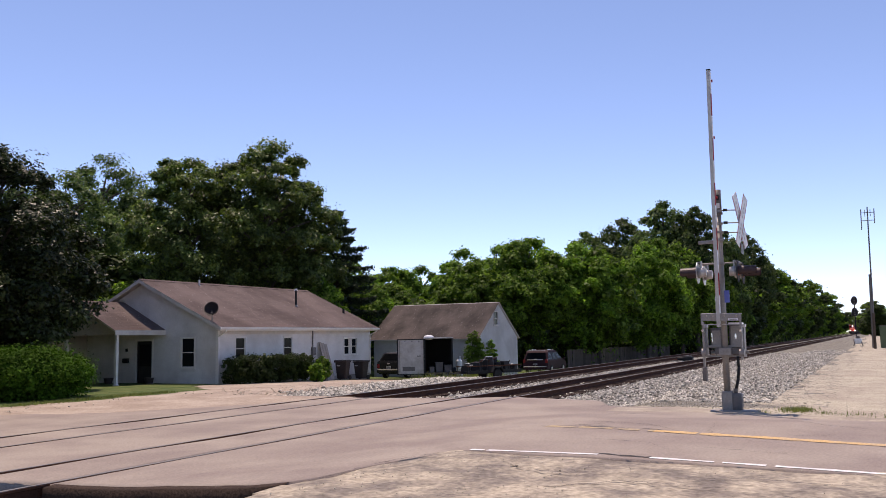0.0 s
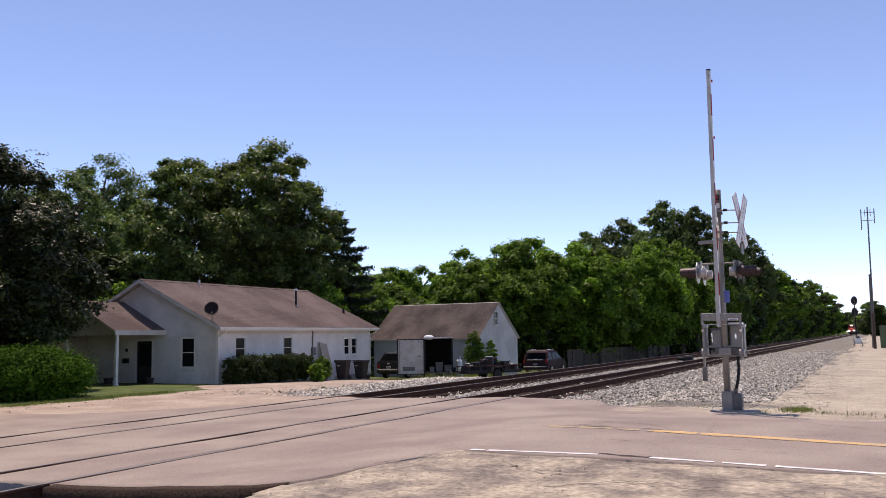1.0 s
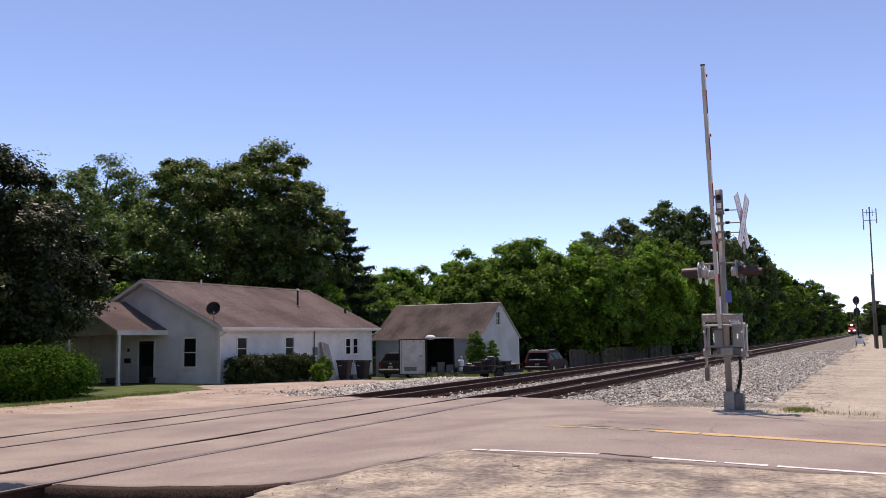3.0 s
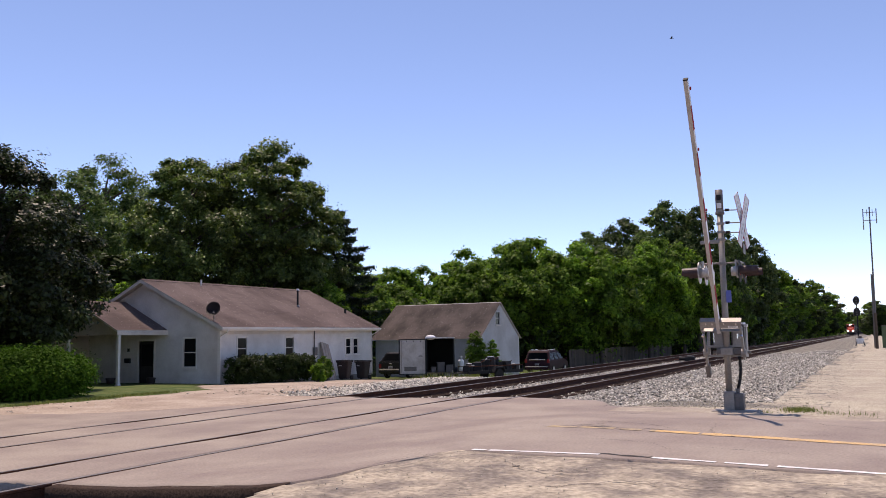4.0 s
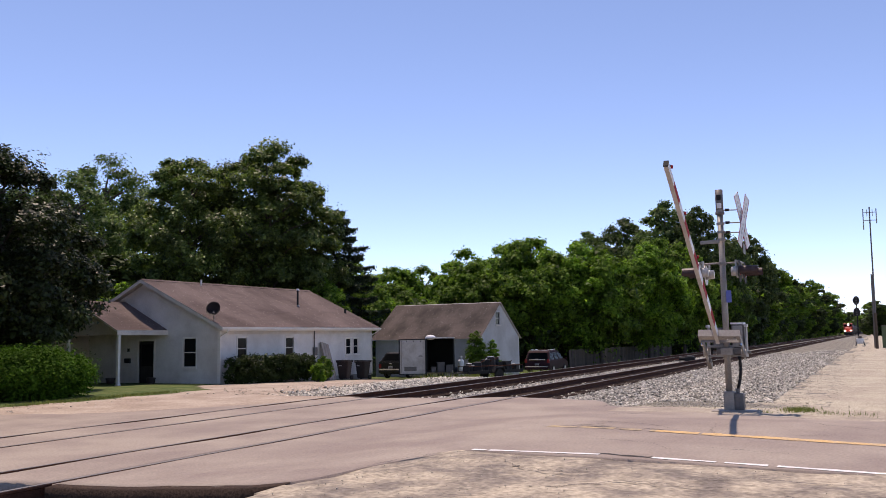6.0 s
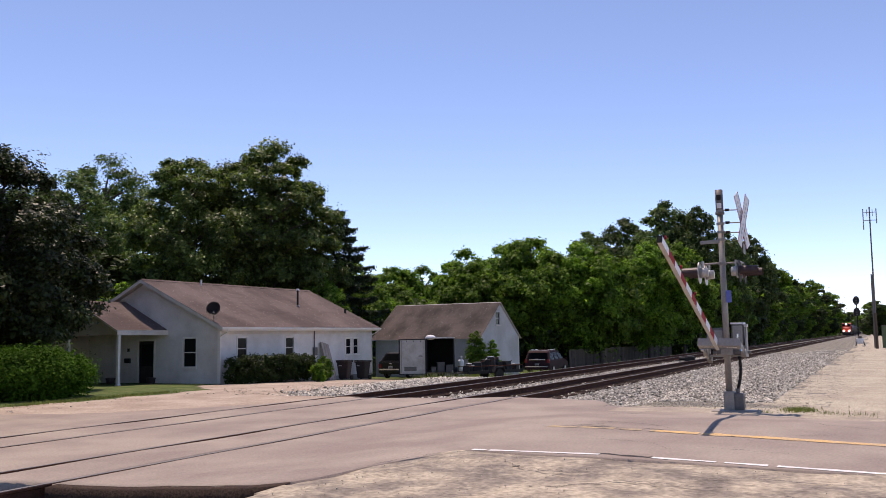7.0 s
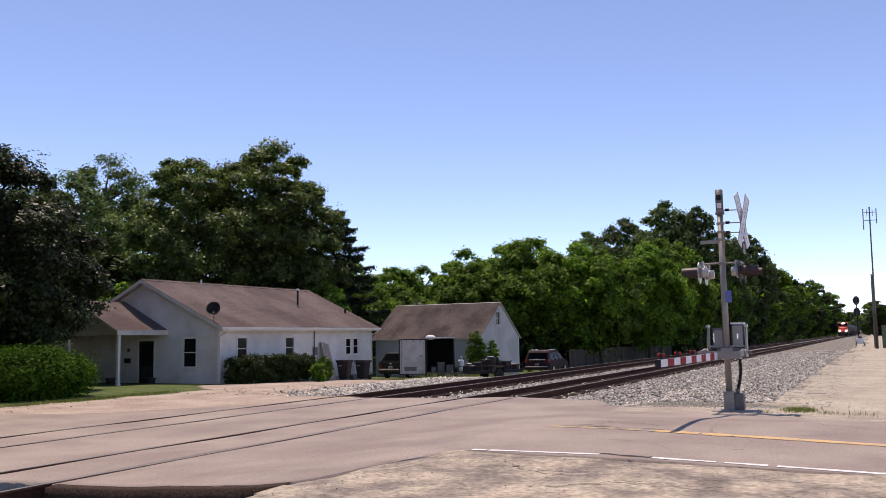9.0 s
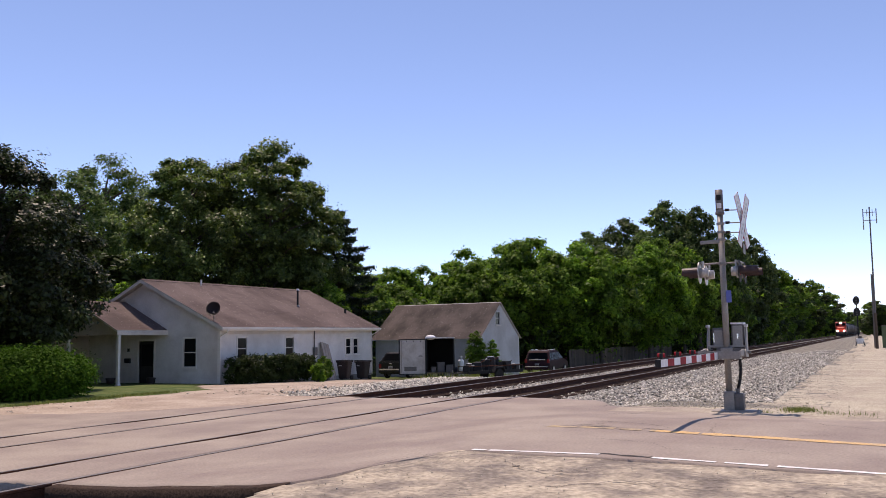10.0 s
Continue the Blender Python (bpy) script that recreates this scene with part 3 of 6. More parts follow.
LEANED = Matrix.Rotation(radians(-0.18), 4, "X")
spart("footing", boxed(-0.36, 0.30, -0.62, 0.42, -0.15, 0.035, 0.02), CONCRETE, "weathered concrete footing slab")
b = boxed(-0.16, 0.16, -0.065, 0.17, 0.02, 0.46, 0.03)
spart("base_casting", b, STEEL, "cast metal base")
b = boxed(-0.15, 0.15, -0.28, -0.02, 0.02, 0.42, 0.09)
spart("junction_box", b, GREYPAINT, "rounded grey junction box")
mast_bm = tubed((0, 0.055, 0.4), (0, 0.055, 4.62), 0.075, 0.068, 16)
bmesh.ops.transform(mast_bm, matrix=LEANED, verts=mast_bm.verts)
spart("mast", mast_bm, STEEL, "galvanised tubular mast", smooth=True)
b = bmesh.new()
tube(b, (0, 0.055, 4.60), (0, 0.055, 5.17), 0.088, 0.088, 16)
tube(b, (0, 0.055, 4.58), (0, 0.055, 4.64), 0.105, 0.105, 16)
bmesh.ops.transform(b, matrix=LEANED, verts=b.verts)
spart("bell_housing", b, GREYPAINT, "grey housing on the mast top", smooth=True)
for zz in (4.78, 4.98):
    b = boxed(-0.12, -0.08, 0.0, 0.10, zz - 0.06, zz + 0.06)
    bmesh.ops.transform(b, matrix=LEANED, verts=b.verts)
    spart("louvre", b, BLACK if zz > 4.9 else WHITE)
for zz in (3.42, 3.98, 4.16, 4.36, 4.66):
    spart("clamp_band", tubed((0, 0.055 + 0.0031 * zz, zz - 0.03), (0, 0.055 + 0.0031 * zz, zz + 0.03), 0.092, 0.092, 14), STEEL)
# crossbuck facing the road, two blades
for k, ang in enumerate((61, -61)):
    b = bmesh.new()
    box(b, -0.68, 0.68, -0.006 - 0.012 * k, 0.0 - 0.012 * k, -0.14, 0.14)
    bmesh.ops.transform(b, matrix=pose(0, -0.42 - 0.02 * k, 4.40, 0, 0, -12) @ Matrix.Rotation(radians(ang), 4, "Y"), verts=b.verts)
    blade = spart("crossbuck_blade", b, WHITE, "white reflective crossbuck blade")
    for side, hw in ((-1, 0.085), (1, 0.085)):
        b = bmesh.new()
        box(b, -0.68, 0.68, -0.008 - 0.012 * k, 0.004 - 0.012 * k, side * 0.13 - 0.009, side * 0.13 + 0.009)
        bmesh.ops.transform(b, matrix=pose(0, -0.42 - 0.02 * k, 4.40, 0, 0, -12) @ Matrix.Rotation(radians(ang), 4, "Y"), verts=b.verts)
        part("red_border", b, RED, blade)
    for j in (-4, -3, -2, -1, 1, 2, 3, 4):
        b = boxed(j * 0.115 - 0.035, j * 0.115 + 0.035, -0.0085 - 0.012 * k, -0.0065 - 0.012 * k, -0.03, 0.03)
        bmesh.ops.transform(b, matrix=pose(0, -0.42 - 0.02 * k, 4.40, 0, 0, -12) @ Matrix.Rotation(radians(ang), 4, "Y"), verts=b.verts)
        part("lettering_bar", b, ALU, blade)
for zz in (4.68, 4.38, 4.15):
    spart("crossbuck_bracket", tubed((0, 0.05, zz), (0, -0.42, zz - 0.02), 0.014, 0.014, 8), STEEL)
    spart("bolt", tubed((0, -0.05, zz), (0, -0.14, zz), 0.035, 0.03, 8), BLACK)
spart("tracks_sign", boxed(-0.20, 0.20, -0.44, -0.43, 3.62, 3.86), GREYPAINT, "small plate seen edge-on below the crossbuck")
spart("arm_guard", boxed(-0.06, 0.02, 0.05, 0.55, 3.9, 3.98, 0.01), STEEL, "short bracket beside the mast")
spart("number_tag", boxed(-0.14, -0.12, -0.115, 0.0, 2.5, 2.78, 0.004), BLUE, "blue notice plate with white bars")
# light units: crossarm, then round background, lamp and hood facing out along the road
for side in (1, -1):
    yb = 0.055 + side * (0.44 if side > 0 else 0.40)
    arm = spart("light_crossarm", tubed((0, 0.055, 3.43), (0, yb, 3.43), 0.02, 0.02, 10), STEEL)
    spart("light_bar", tubed((-0.48, yb, 3.43), (0.48, yb, 3.43), 0.024, 0.024, 10), STEEL)
    for dx in (-0.42, 0.42):
        unit = spart("flashing_light", tubed((dx, yb - side * 0.16, 3.2), (dx, yb + side * 0.02, 3.2), 0.10, 0.125, 20), ALU, "signal lamp body", smooth=True)
        bd = bmesh.new()
        tube(bd, (dx, yb + side * 0.02, 3.2), (dx, yb + side * 0.032, 3.2), 0.255, 0.255, 28)
        part("background_disc", bd, ALU if side > 0 else BLACK, unit, "round lamp background")
        part("lens", tubed((dx, yb + side * 0.033, 3.2), (dx, yb + side * 0.055, 3.2), 0.105, 0.09, 20), LENS, unit, "unlit red lens")
        hood = bmesh.new()
        n = 14
        for i in range(n):
            a0, a1 = radians(-35 + 250 * i / n), radians(-35 + 250 * (i + 1) / n)
            ring = []
            for a, yy, rr in ((a0, 0.03, 0.125), (a1, 0.03, 0.125), (a1, 0.42, 0.11), (a0, 0.42, 0.11)):
                ring.append(hood.verts.new((dx + rr * math.cos(a), yb + side * yy, 3.2 + rr * math.sin(a))))
            hood.faces.new(ring)
        bmesh.ops.remove_doubles(hood, verts=hood.verts, dist=0.001)
        bmesh.ops.solidify(hood, geom=hood.faces[:], thickness=0.006)
        part("hood", hood, HOOD, unit, "dark maroon half-round hood")
        part("hanger", tubed((dx, yb - side * 0.05, 3.3), (dx, yb - side * 0.05, 3.46), 0.03, 0.03, 10), ALU, unit)
# gate mechanism behind the mast
mech = spart("gate_mechanism", boxed(0.10, 0.44, -0.31, -0.03, 1.44, 2.0, 0.05), GREYPAINT, "grey gate motor box")
# the box top's sun glint is put into the lid's white colour
part("lid", boxed(0.09, 0.45, -0.32, -0.02, 1.995, 2.035, 0.012), WHITE, mech, "sun-bleached lid")
part("cover", boxed(0.06, 0.1, -0.29, -0.07, 1.5, 1.96, 0.01), STEEL, mech)
part("latch", boxed(0.045, 0.06, -0.2, -0.16, 1.66, 1.78, 0.004), CHROME, mech)
relay = spart("relay_box", boxed(0.12, 0.40, 0.12, 0.40, 1.44, 1.92, 0.05), GREYPAINT, "grey relay box beside the motor box")
part("door", boxed(0.10, 0.12, 0.16, 0.36, 1.5, 1.86, 0.004), STEEL, relay)
part("hinge", boxed(0.09, 0.105, 0.35, 0.37, 1.58, 1.8), CHROME, relay)
part("shaft", tubed((0.2, -0.44, 1.34), (0.2, 0.44, 1.34), 0.04, 0.04, 12), STEEL, mech)
part("bracket", boxed(-0.02, 0.4, -0.3, 0.3, 1.30, 1.44, 0.02), GREYPAINT, mech)
for yy in (-0.37, 0.49):
    part("cheek_plate", prismed([(0.05, 1.24), (0.34, 1.24), (0.34, 1.93), (0.16, 1.93), (0.05, 1.6)], "y", yy, yy + 0.03), STEEL, mech, "upright steel side plate")
    part("plate_cap", boxed(0.10, 0.32, yy - 0.02, yy + 0.05, 1.93, 1.99, 0.01), ALU, mech, "bright bolted cap")
part("cross_tie", boxed(0.06, 0.12, -0.36, 0.5, 1.24, 1.29, 0.008), STEEL, mech)
part("cross_tie", boxed(0.06, 0.12, -0.36, 0.5, 1.46, 1.51, 0.008), STEEL, mech)
part("cable_loop", tubed((0.1, 0.42, 1.9), (0.1, 0.42, 1.3), 0.014, 0.014, 8), RUBBER, mech)
spart("mast_clamp", boxed(-0.12, 0.14, -0.08, 0.19, 1.28, 1.46, 0.02), STEEL)
cond = bmesh.new()
pp = [(0.05, -0.20, 1.25), (0.03, -0.22, 1.0), (0.0, -0.20, 0.75), (0.0, -0.14, 0.5), (0.0, -0.13, 0.42)]
for p, q in zip(pp, pp[1:]):
    tube(cond, p, q, 0.035, 0.035, 10)
spart("conduit", cond, RUBBER, "black flexible conduit", smooth=True)
spart("conduit_collar", tubed((0, -0.13, 0.43), (0, -0.13, 0.52), 0.05, 0.05, 12), GREYPAINT)

# the gate: origin on its axle, arm along local +z when raised
PIVOT = (20.97, 3.225, 1.345)
gate = thing("crossing_gate", pose(*PIVOT), "red-and-white striped crossing gate arm with counterweights, lowering", "gate")
ARM = 6.55


def gpart(name, bm, material, label="", parent=gate):
    return part(name, bm, material, parent, label)


# side arms straddle the mast; the cross plate carries the boom
for yy, tail in ((0.40, -0.62), (-0.44, -0.16)):
    b = prismed([(-0.06, tail), (0.07, tail), (0.09, 0.0), (0.05, 0.70), (-0.05, 0.70), (-0.07, 0.0)], "y", yy - 0.018, yy + 0.018)
    gpart("side_arm", b, STEEL, "flat steel side arm")
    gpart("hub", tubed((0, yy - 0.05, 0), (0, yy + 0.05, 0), 0.09, 0.09, 14), STEEL)
    if tail < -0.5:
        cw = gpart("counterweight", boxed(-0.07, 0.08, yy - 0.05, yy + 0.05, -0.66, -0.34, 0.02), GREYPAINT, "heavy counterweight plate")
        part("bolt", tubed((0, yy - 0.07, -0.45), (0, yy + 0.07, -0.45), 0.02, 0.02, 8), STEEL, cw)
    gpart("hub_nut", tubed((-0.075, yy, 0.52), (-0.12, yy, 0.52), 0.03, 0.03, 8), CHROME)
plate = gpart("cross_plate", boxed(-0.12, -0.09, -0.47, 0.43, 0.74, 0.90, 0.008), STEEL, "channel plate joining the side arms")
part("flange", boxed(-0.12, 0.05, -0.47, 0.43, 0.895, 0.91), STEEL, plate)
part("lower_flange", boxed(-0.12, 0.05, -0.47, 0.43, 0.645, 0.66), STEEL, plate)
for yy in (0.395, -0.46):
    part("end_post", boxed(-0.12, -0.09, yy, yy + 0.035, 0.66, 0.74), STEEL, plate)
for yy in (0.3, 0.15, -0.1, -0.36):
    part("bolt", tubed((-0.12, yy, 0.86), (-0.135, yy, 0.86), 0.018, 0.018, 8), CHROME, plate)
part("marker", boxed(-0.1245, -0.1205, -0.40, -0.18, 0.755, 0.80), WHITE, plate, "small white label with bars")
part("marker_bars", boxed(-0.127, -0.1245, -0.37, -0.21, 0.77, 0.785), GREYPAINT, plate, "grey bars")
boom = gpart("boom", prismed([(-0.13, 0.6), (0.03, 0.6), (0.02, ARM), (-0.10, ARM)], "y", 0.0, 0.075), ALU, "long aluminium boom, plain on its under edge")
k = 0
z = ARM - 0.02
while z > 0.95:
    h = 0.52
    lo = max(z - h, 0.92)
    e0, e1 = -0.13 + 0.03 * (lo - 0.6) / (ARM - 0.6), -0.13 + 0.03 * (z - 0.6) / (ARM - 0.6)
    for y0, y1 in ((-0.004, 0.0), (0.075, 0.079)):
        part("red_stripe" if k % 2 else "white_stripe", prismed([(e0, lo), (0.022, lo), (0.022, z), (e1, z)], "y", y0, y1), RED if k % 2 else WHITE, boom)
    z -= h
    k += 1
gpart("boom_tip", boxed(-0.102, 0.022, -0.008, 0.083, ARM, ARM + 0.03, 0.005), BLACK)
for zz in (ARM - 0.22, 5.0, 3.6):
    lamp = gpart("arm_lamp", boxed(0.022, 0.12, 0.01, 0.06, zz - 0.04, zz + 0.04, 0.012), BLACK, "small lamp on the boom")
    part("lens", tubed((0.09, 0.06, zz), (0.09, 0.095, zz), 0.036, 0.032, 14), RED, lamp, "red lamp lens")
    part("lens", tubed((0.09, 0.0, zz), (0.09, -0.025, zz), 0.036, 0.032, 14), RED, lamp, "red lamp lens")
gpart("cable", tubed((0.035, 0.03, 0.9), (0.028, 0.03, ARM - 0.3), 0.008, 0.008, 6), BLACK, "thin lamp cable")


# ---- houses ----
def clapboards(wall, m, length, top, openings, course=0.16, lap=0.024, z0=0.0, material=None):
    """Lapped boards on the wall x in 0..length, facing -y, below top(x); openings (x0, x1, z0, z1)."""
    z = z0
    zmax = max(top(length * i / 20) for i in range(21))
    while z < zmax:
        z1 = z + course
        spans = [(0.0, length)]
        for a, b_, c, d in openings:
            if c < z1 - 0.01 and d > z + 0.01:
                nxt = []
                for s, e in spans:
                    if b_ <= s or a >= e:
                        nxt.append((s, e))
                    else:
                        if a > s:
                            nxt.append((s, a))
                        if b_ < e:
                            nxt.append((b_, e))
                spans = nxt
        for s, e in spans:
            xs = [s + (e - s) * i / 60 for i in range(61)]
            inside = [x for x in xs if top(x) >= z1 - 0.02]
            if len(inside) < 2:
                continue
            a, b_ = inside[0], inside[-1]
            if b_ - a < 0.05:
                continue
            bm = bmesh.new()
            q = [bm.verts.new(m @ Vector(p)) for p in ((a, -lap, z), (b_, -lap, z), (b_, -0.001, z1), (a, -0.001, z1), (a, 0.0, z), (b_, 0.0, z))]
            bm.faces.new((q[0], q[1], q[2], q[3]))
            bm.faces.new((q[4], q[5], q[1], q[0]))
            part("clapboard", bm, material or SIDING, wall)
        z = z1


def wall_panel(bm, length, top, thick, openings, z0=0.0):
    """A solid wall, x in 0..length, y in 0..thick, with openings through it."""
    xs = sorted({0.0, length, *[o[0] for o in openings], *[o[1] for o in openings], length / 2})
    for a, b_ in zip(xs, xs[1:]):
        holes = sorted([(o[2], o[3]) for o in openings if o[0] <= a + 1e-6 and o[1] >= b_ - 1e-6])
        lo = z0
        for c, d in holes + [(None, None)]:
            if c is None:
                prism(bm, [(a, lo), (b_, lo), (b_, top(b_)), (a, top(a))], "y", 0.0, thick)
            else:
                prism(bm, [(a, lo), (b_, lo), (b_, c), (a, c)], "y", 0.0, thick)
                lo = d
    return bm


def ring_frame(x0, x1, z0, z1, t, y0, y1):
    """A rectangular frame as one closed ring."""
    bm = bmesh.new()
    loops = []
    for y in (y0, y1):
        for g in (0.0, t):
            loops.append([bm.verts.new(p) for p in ((x0 + g, y, z0 + g), (x1 - g, y, z0 + g), (x1 - g, y, z1 - g), (x0 + g, y, z1 - g))])
    a, b_, c, d = loops
    for p, q in ((a, b_), (d, c), (c, a), (b_, d)):
        for i in range(4):
            j = (i + 1) % 4
            bm.faces.new((p[i], p[j], q[j], q[i]))
    return bm


def window(parent, m, w, h, mullion=True, trim=TRIM, name="window"):
    """A sash window, origin at the lower left corner of its opening, facing -y."""
    t = 0.055
    fr = ring_frame(-t, w + t, -t, h + t, t, -0.035, 0.06)
    bmesh.ops.transform(fr, matrix=m, verts=fr.verts)
    win = part(name, fr, trim, parent, "white-framed sash window")
    for z0, z1, yy in ((0.0, h * 0.5 + 0.02, 0.0), (h * 0.5 - 0.02, h, 0.012)) if mullion else ((0.0, h, 0.0),):
        fs = ring_frame(0.0, w, z0, z1, 0.026, 0.005 + yy, 0.04 + yy)
        bmesh.ops.transform(fs, matrix=m, verts=fs.verts)
        part("sash", fs, trim, win)
    s = boxed(-t - 0.03, w + t + 0.03, -0.07, 0.06, -t - 0.02, 0.0)
    bmesh.ops.transform(s, matrix=m, verts=s.verts)
    part("sill", s, trim, win)
    for z0, z1 in ((0.0, h * 0.5 - 0.02), (h * 0.5 + 0.02, h)) if mullion else ((0.0, h),):
        p = boxed(0.035, w - 0.035, 0.025, 0.035, z0, z1)
        bmesh.ops.transform(p, matrix=m, verts=p.verts)
        part("pane", p, GLASS, win, "dark reflecting pane")
    # near-black sheet in place of the unlit room behind the panes
    cu = boxed(0.0, w, 0.14, 0.15, 0.0, h)
    bmesh.ops.transform(cu, matrix=m, verts=cu.verts)
    part("blind", cu, DARK, win)
    return win


def shingled(bm, x0, x1, p0, p1, course=0.16, seed=1, axis_name="x"):
    """Rows of lapped shingles from the eave p0 up to the ridge p1 (each (y, z)), x0..x1, with uneven butts."""
    r = random.Random(seed)
    run = math.hypot(p1[0] - p0[0], p1[1] - p0[1])
    n = int(run / course)
    dy, dz = (p1[0] - p0[0]) / run, (p1[1] - p0[1]) / run
    ny, nz = -dz, dy
    if nz < 0:
        ny, nz = -ny, -nz
    for i in range(n):
        a, b_ = i * course, min((i + 1) * course + 0.02, run)
        x = x0
        while x < x1 - 0.01:
            e = min(x + r.uniform(0.7, 1.1), x1)
            h = 0.004 + r.uniform(0, 0.002)
            q = []
            for xx, t, up in ((x, a - r.uniform(0, 0.01), h), (e - 0.004, a - r.uniform(0, 0.01), h), (e - 0.004, b_, 0.003), (x, b_, 0.003)):
                q.append((xx, p0[0] + dy * t + ny * up, p0[1] + dz * t + nz * up))
            low = [(q[0][0], q[0][1] - ny * h, q[0][2] - nz * h), (q[1][0], q[1][1] - ny * h, q[1][2] - nz * h)]
            if axis_name == "y":
                q, low = [(v, u, w) for u, v, w in q], [(v, u, w) for u, v, w in low]
            vs = [bm.verts.new(p) for p in q + low]
            bm.faces.new(vs[:4])
            bm.faces.new((vs[0], vs[4], vs[5], vs[1]))
            x = e
    return bm


# white house: gable end towards the road, long side towards the tracks
HX0, HX1, HY0, HY1, HZ0, EAVE, APEX = 30.92, 44.05, 26.74, 35.86, -0.32, 2.50, 4.66
MID = (HY0 + HY1) / 2
house = thing("house", pose(0, 0, 0), "white clapboard bungalow with a brown shingle roof", "house")
side_open = [(1.22, 1.90, 0.95 - HZ0, 1.97 - HZ0), (4.90, 5.58, 0.95 - HZ0, 1.95 - HZ0), (10.45, 10.98, 0.98 - HZ0, 1.86 - HZ0), (11.22, 11.75, 0.98 - HZ0, 1.86 - HZ0)]
m_side = pose(HX0, HY0, HZ0)
b = wall_panel(bmesh.new(), HX1 - HX0, lambda x: EAVE - HZ0, 0.15, side_open)
bmesh.ops.transform(b, matrix=m_side, verts=b.verts)
wall_s = part("side_wall", b, SIDING, house)
clapboards(wall_s, m_side, HX1 - HX0, lambda x: EAVE - HZ0, [(a - 0.07, q - (-0.07), c - 0.09, d + 0.07) for a, q, c, d in side_open], z0=0.2)
for a, q, c, d in side_open:
    window(house, m_side @ Matrix.Translation((a, 0, c)), q - a, d - c)
# front gable, facing the road: local x runs from HY1 to HY0
m_front = Matrix.Translation((HX0, HY1, HZ0)) @ Matrix.Rotation(radians(-90), 4, "Z")
W = HY1 - HY0
slope = (APEX - EAVE) / (W / 2)
gable = lambda x: EAVE - HZ0 + slope * (W / 2 - abs(x - W / 2))
door_a, door_b = HY1 - 31.66, HY1 - 30.70
front_open = [(door_a, door_b, 0.12, 2.2), (HY1 - 28.88, HY1 - 28.11, 0.66 - HZ0, 1.99 - HZ0)]
b = wall_panel(bmesh.new(), W, gable, 0.15, front_open)
bmesh.ops.transform(b, matrix=m_front, verts=b.verts)
wall_f = part("front_wall", b, SIDING, house)
clapboards(wall_f, m_front, W, gable, [(a - 0.07, q + 0.07, c - 0.09, d + 0.07) for a, q, c, d in front_open], z0=0.12)
a, q, c, d = front_open[1]
window(house, m_front @ Matrix.Translation((a, 0, c)), q - a, d - c)
a, q, c, d = front_open[0]
b = boxed(a, q, 0.06, 0.10, c, d)
bmesh.ops.transform(b, matrix=m_front, verts=b.verts)
fd = part("front_door", b, BLACK, house, "black storm door")
b = boxed(a + 0.12, q - 0.12, 0.05, 0.058, c + 0.9, d - 0.15)
bmesh.ops.transform(b, matrix=m_front, verts=b.verts)
part("door_pane", b, GLASS, fd)
b = bmesh.new()
box(b, a - 0.09, a, -0.03, 0.06, c, d + 0.09)
box(b, q, q + 0.09, -0.03, 0.06, c, d + 0.09)
box(b, a, q, -0.03, 0.06, d, d + 0.09)
bmesh.ops.transform(b, matrix=m_front, verts=b.verts)
part("door_frame", b, TRIM, fd)
b = tubed((q - 0.08, 0.03, c + 1.0), (q - 0.08, 0.055, c + 1.0), 0.03, 0.03, 10)
bmesh.ops.transform(b, matrix=m_front, verts=b.verts)
part("door_knob", b, CHROME, fd)
# tan frieze whose colour also stands in for the eaves' shadow on the wall
part("frieze_board", boxed(HX0 + 0.1, HX1, HY0 - 0.035, HY0 - 0.025, EAVE - 0.36, EAVE - 0.12), SOFFIT, house, "tan frieze board under the eaves")
part("rear_wall", prismed([(HY0, HZ0), (HY1, HZ0), (HY1, EAVE), (MID, APEX), (HY0, EAVE)], "x", HX1 - 0.15, HX1), SIDING, house)
part("back_wall", boxed(HX0, HX1 - 0.15, HY1 - 0.15, HY1, HZ0, EAVE), SIDING, house)
part("floor_slab", boxed(HX0 + 0.16, HX1 - 0.16, HY0 + 0.16, HY1 - 0.16, HZ0, HZ0 + 0.1), CONCRETE, house)
part("foundation", boxed(HX0 - 0.02, HX1 + 0.02, HY0 - 0.02, HY1 + 0.02, -0.75, HZ0 + 0.16), CONCRETE, house)
for xx, yy in ((HX0, HY0), (HX1, HY0)):
    part("corner_board", boxed(xx - 0.022, xx + 0.10, yy - 0.022, yy + 0.10, HZ0 + 0.16, EAVE), TRIM, house)
# roof
OV, OG = 0.42, 0.32
zr = APEX + 0.16
drop = slope * (W / 2 + OV)
for s, name in ((-1, "roof_slope"), (1, "roof_slope")):
    ye = MID + s * (W / 2 + OV)
    b = prismed([(MID, zr), (ye, zr - drop), (ye, zr - drop - 0.09), (MID, zr - 0.09)], "x", HX0 - OG, HX1 + OG)
    slab = part(name, b, SOFFIT, house)
    part("shingles", shingled(bmesh.new(), HX0 - OG - 0.02, HX1 + OG + 0.02, (ye - s * -0.03, zr - drop - 0.0136 + 0.012), (MID, zr), seed=3 + s), SHINGLE, slab, "brown asphalt shingles")
b = prismed([(MID - 0.16, zr - 0.05), (MID, zr + 0.035), (MID + 0.16, zr - 0.05), (MID, zr + 0.015)], "x", HX0 - OG - 0.02, HX1 + OG + 0.02)
part("ridge_cap", b, SHINGLE, house)
ye = MID - (W / 2 + OV)
zE = zr - drop
part("fascia", boxed(HX0 - OG, HX1 + OG, ye - 0.02, ye, zE - 0.17, zE - 0.015), TRIM, house)
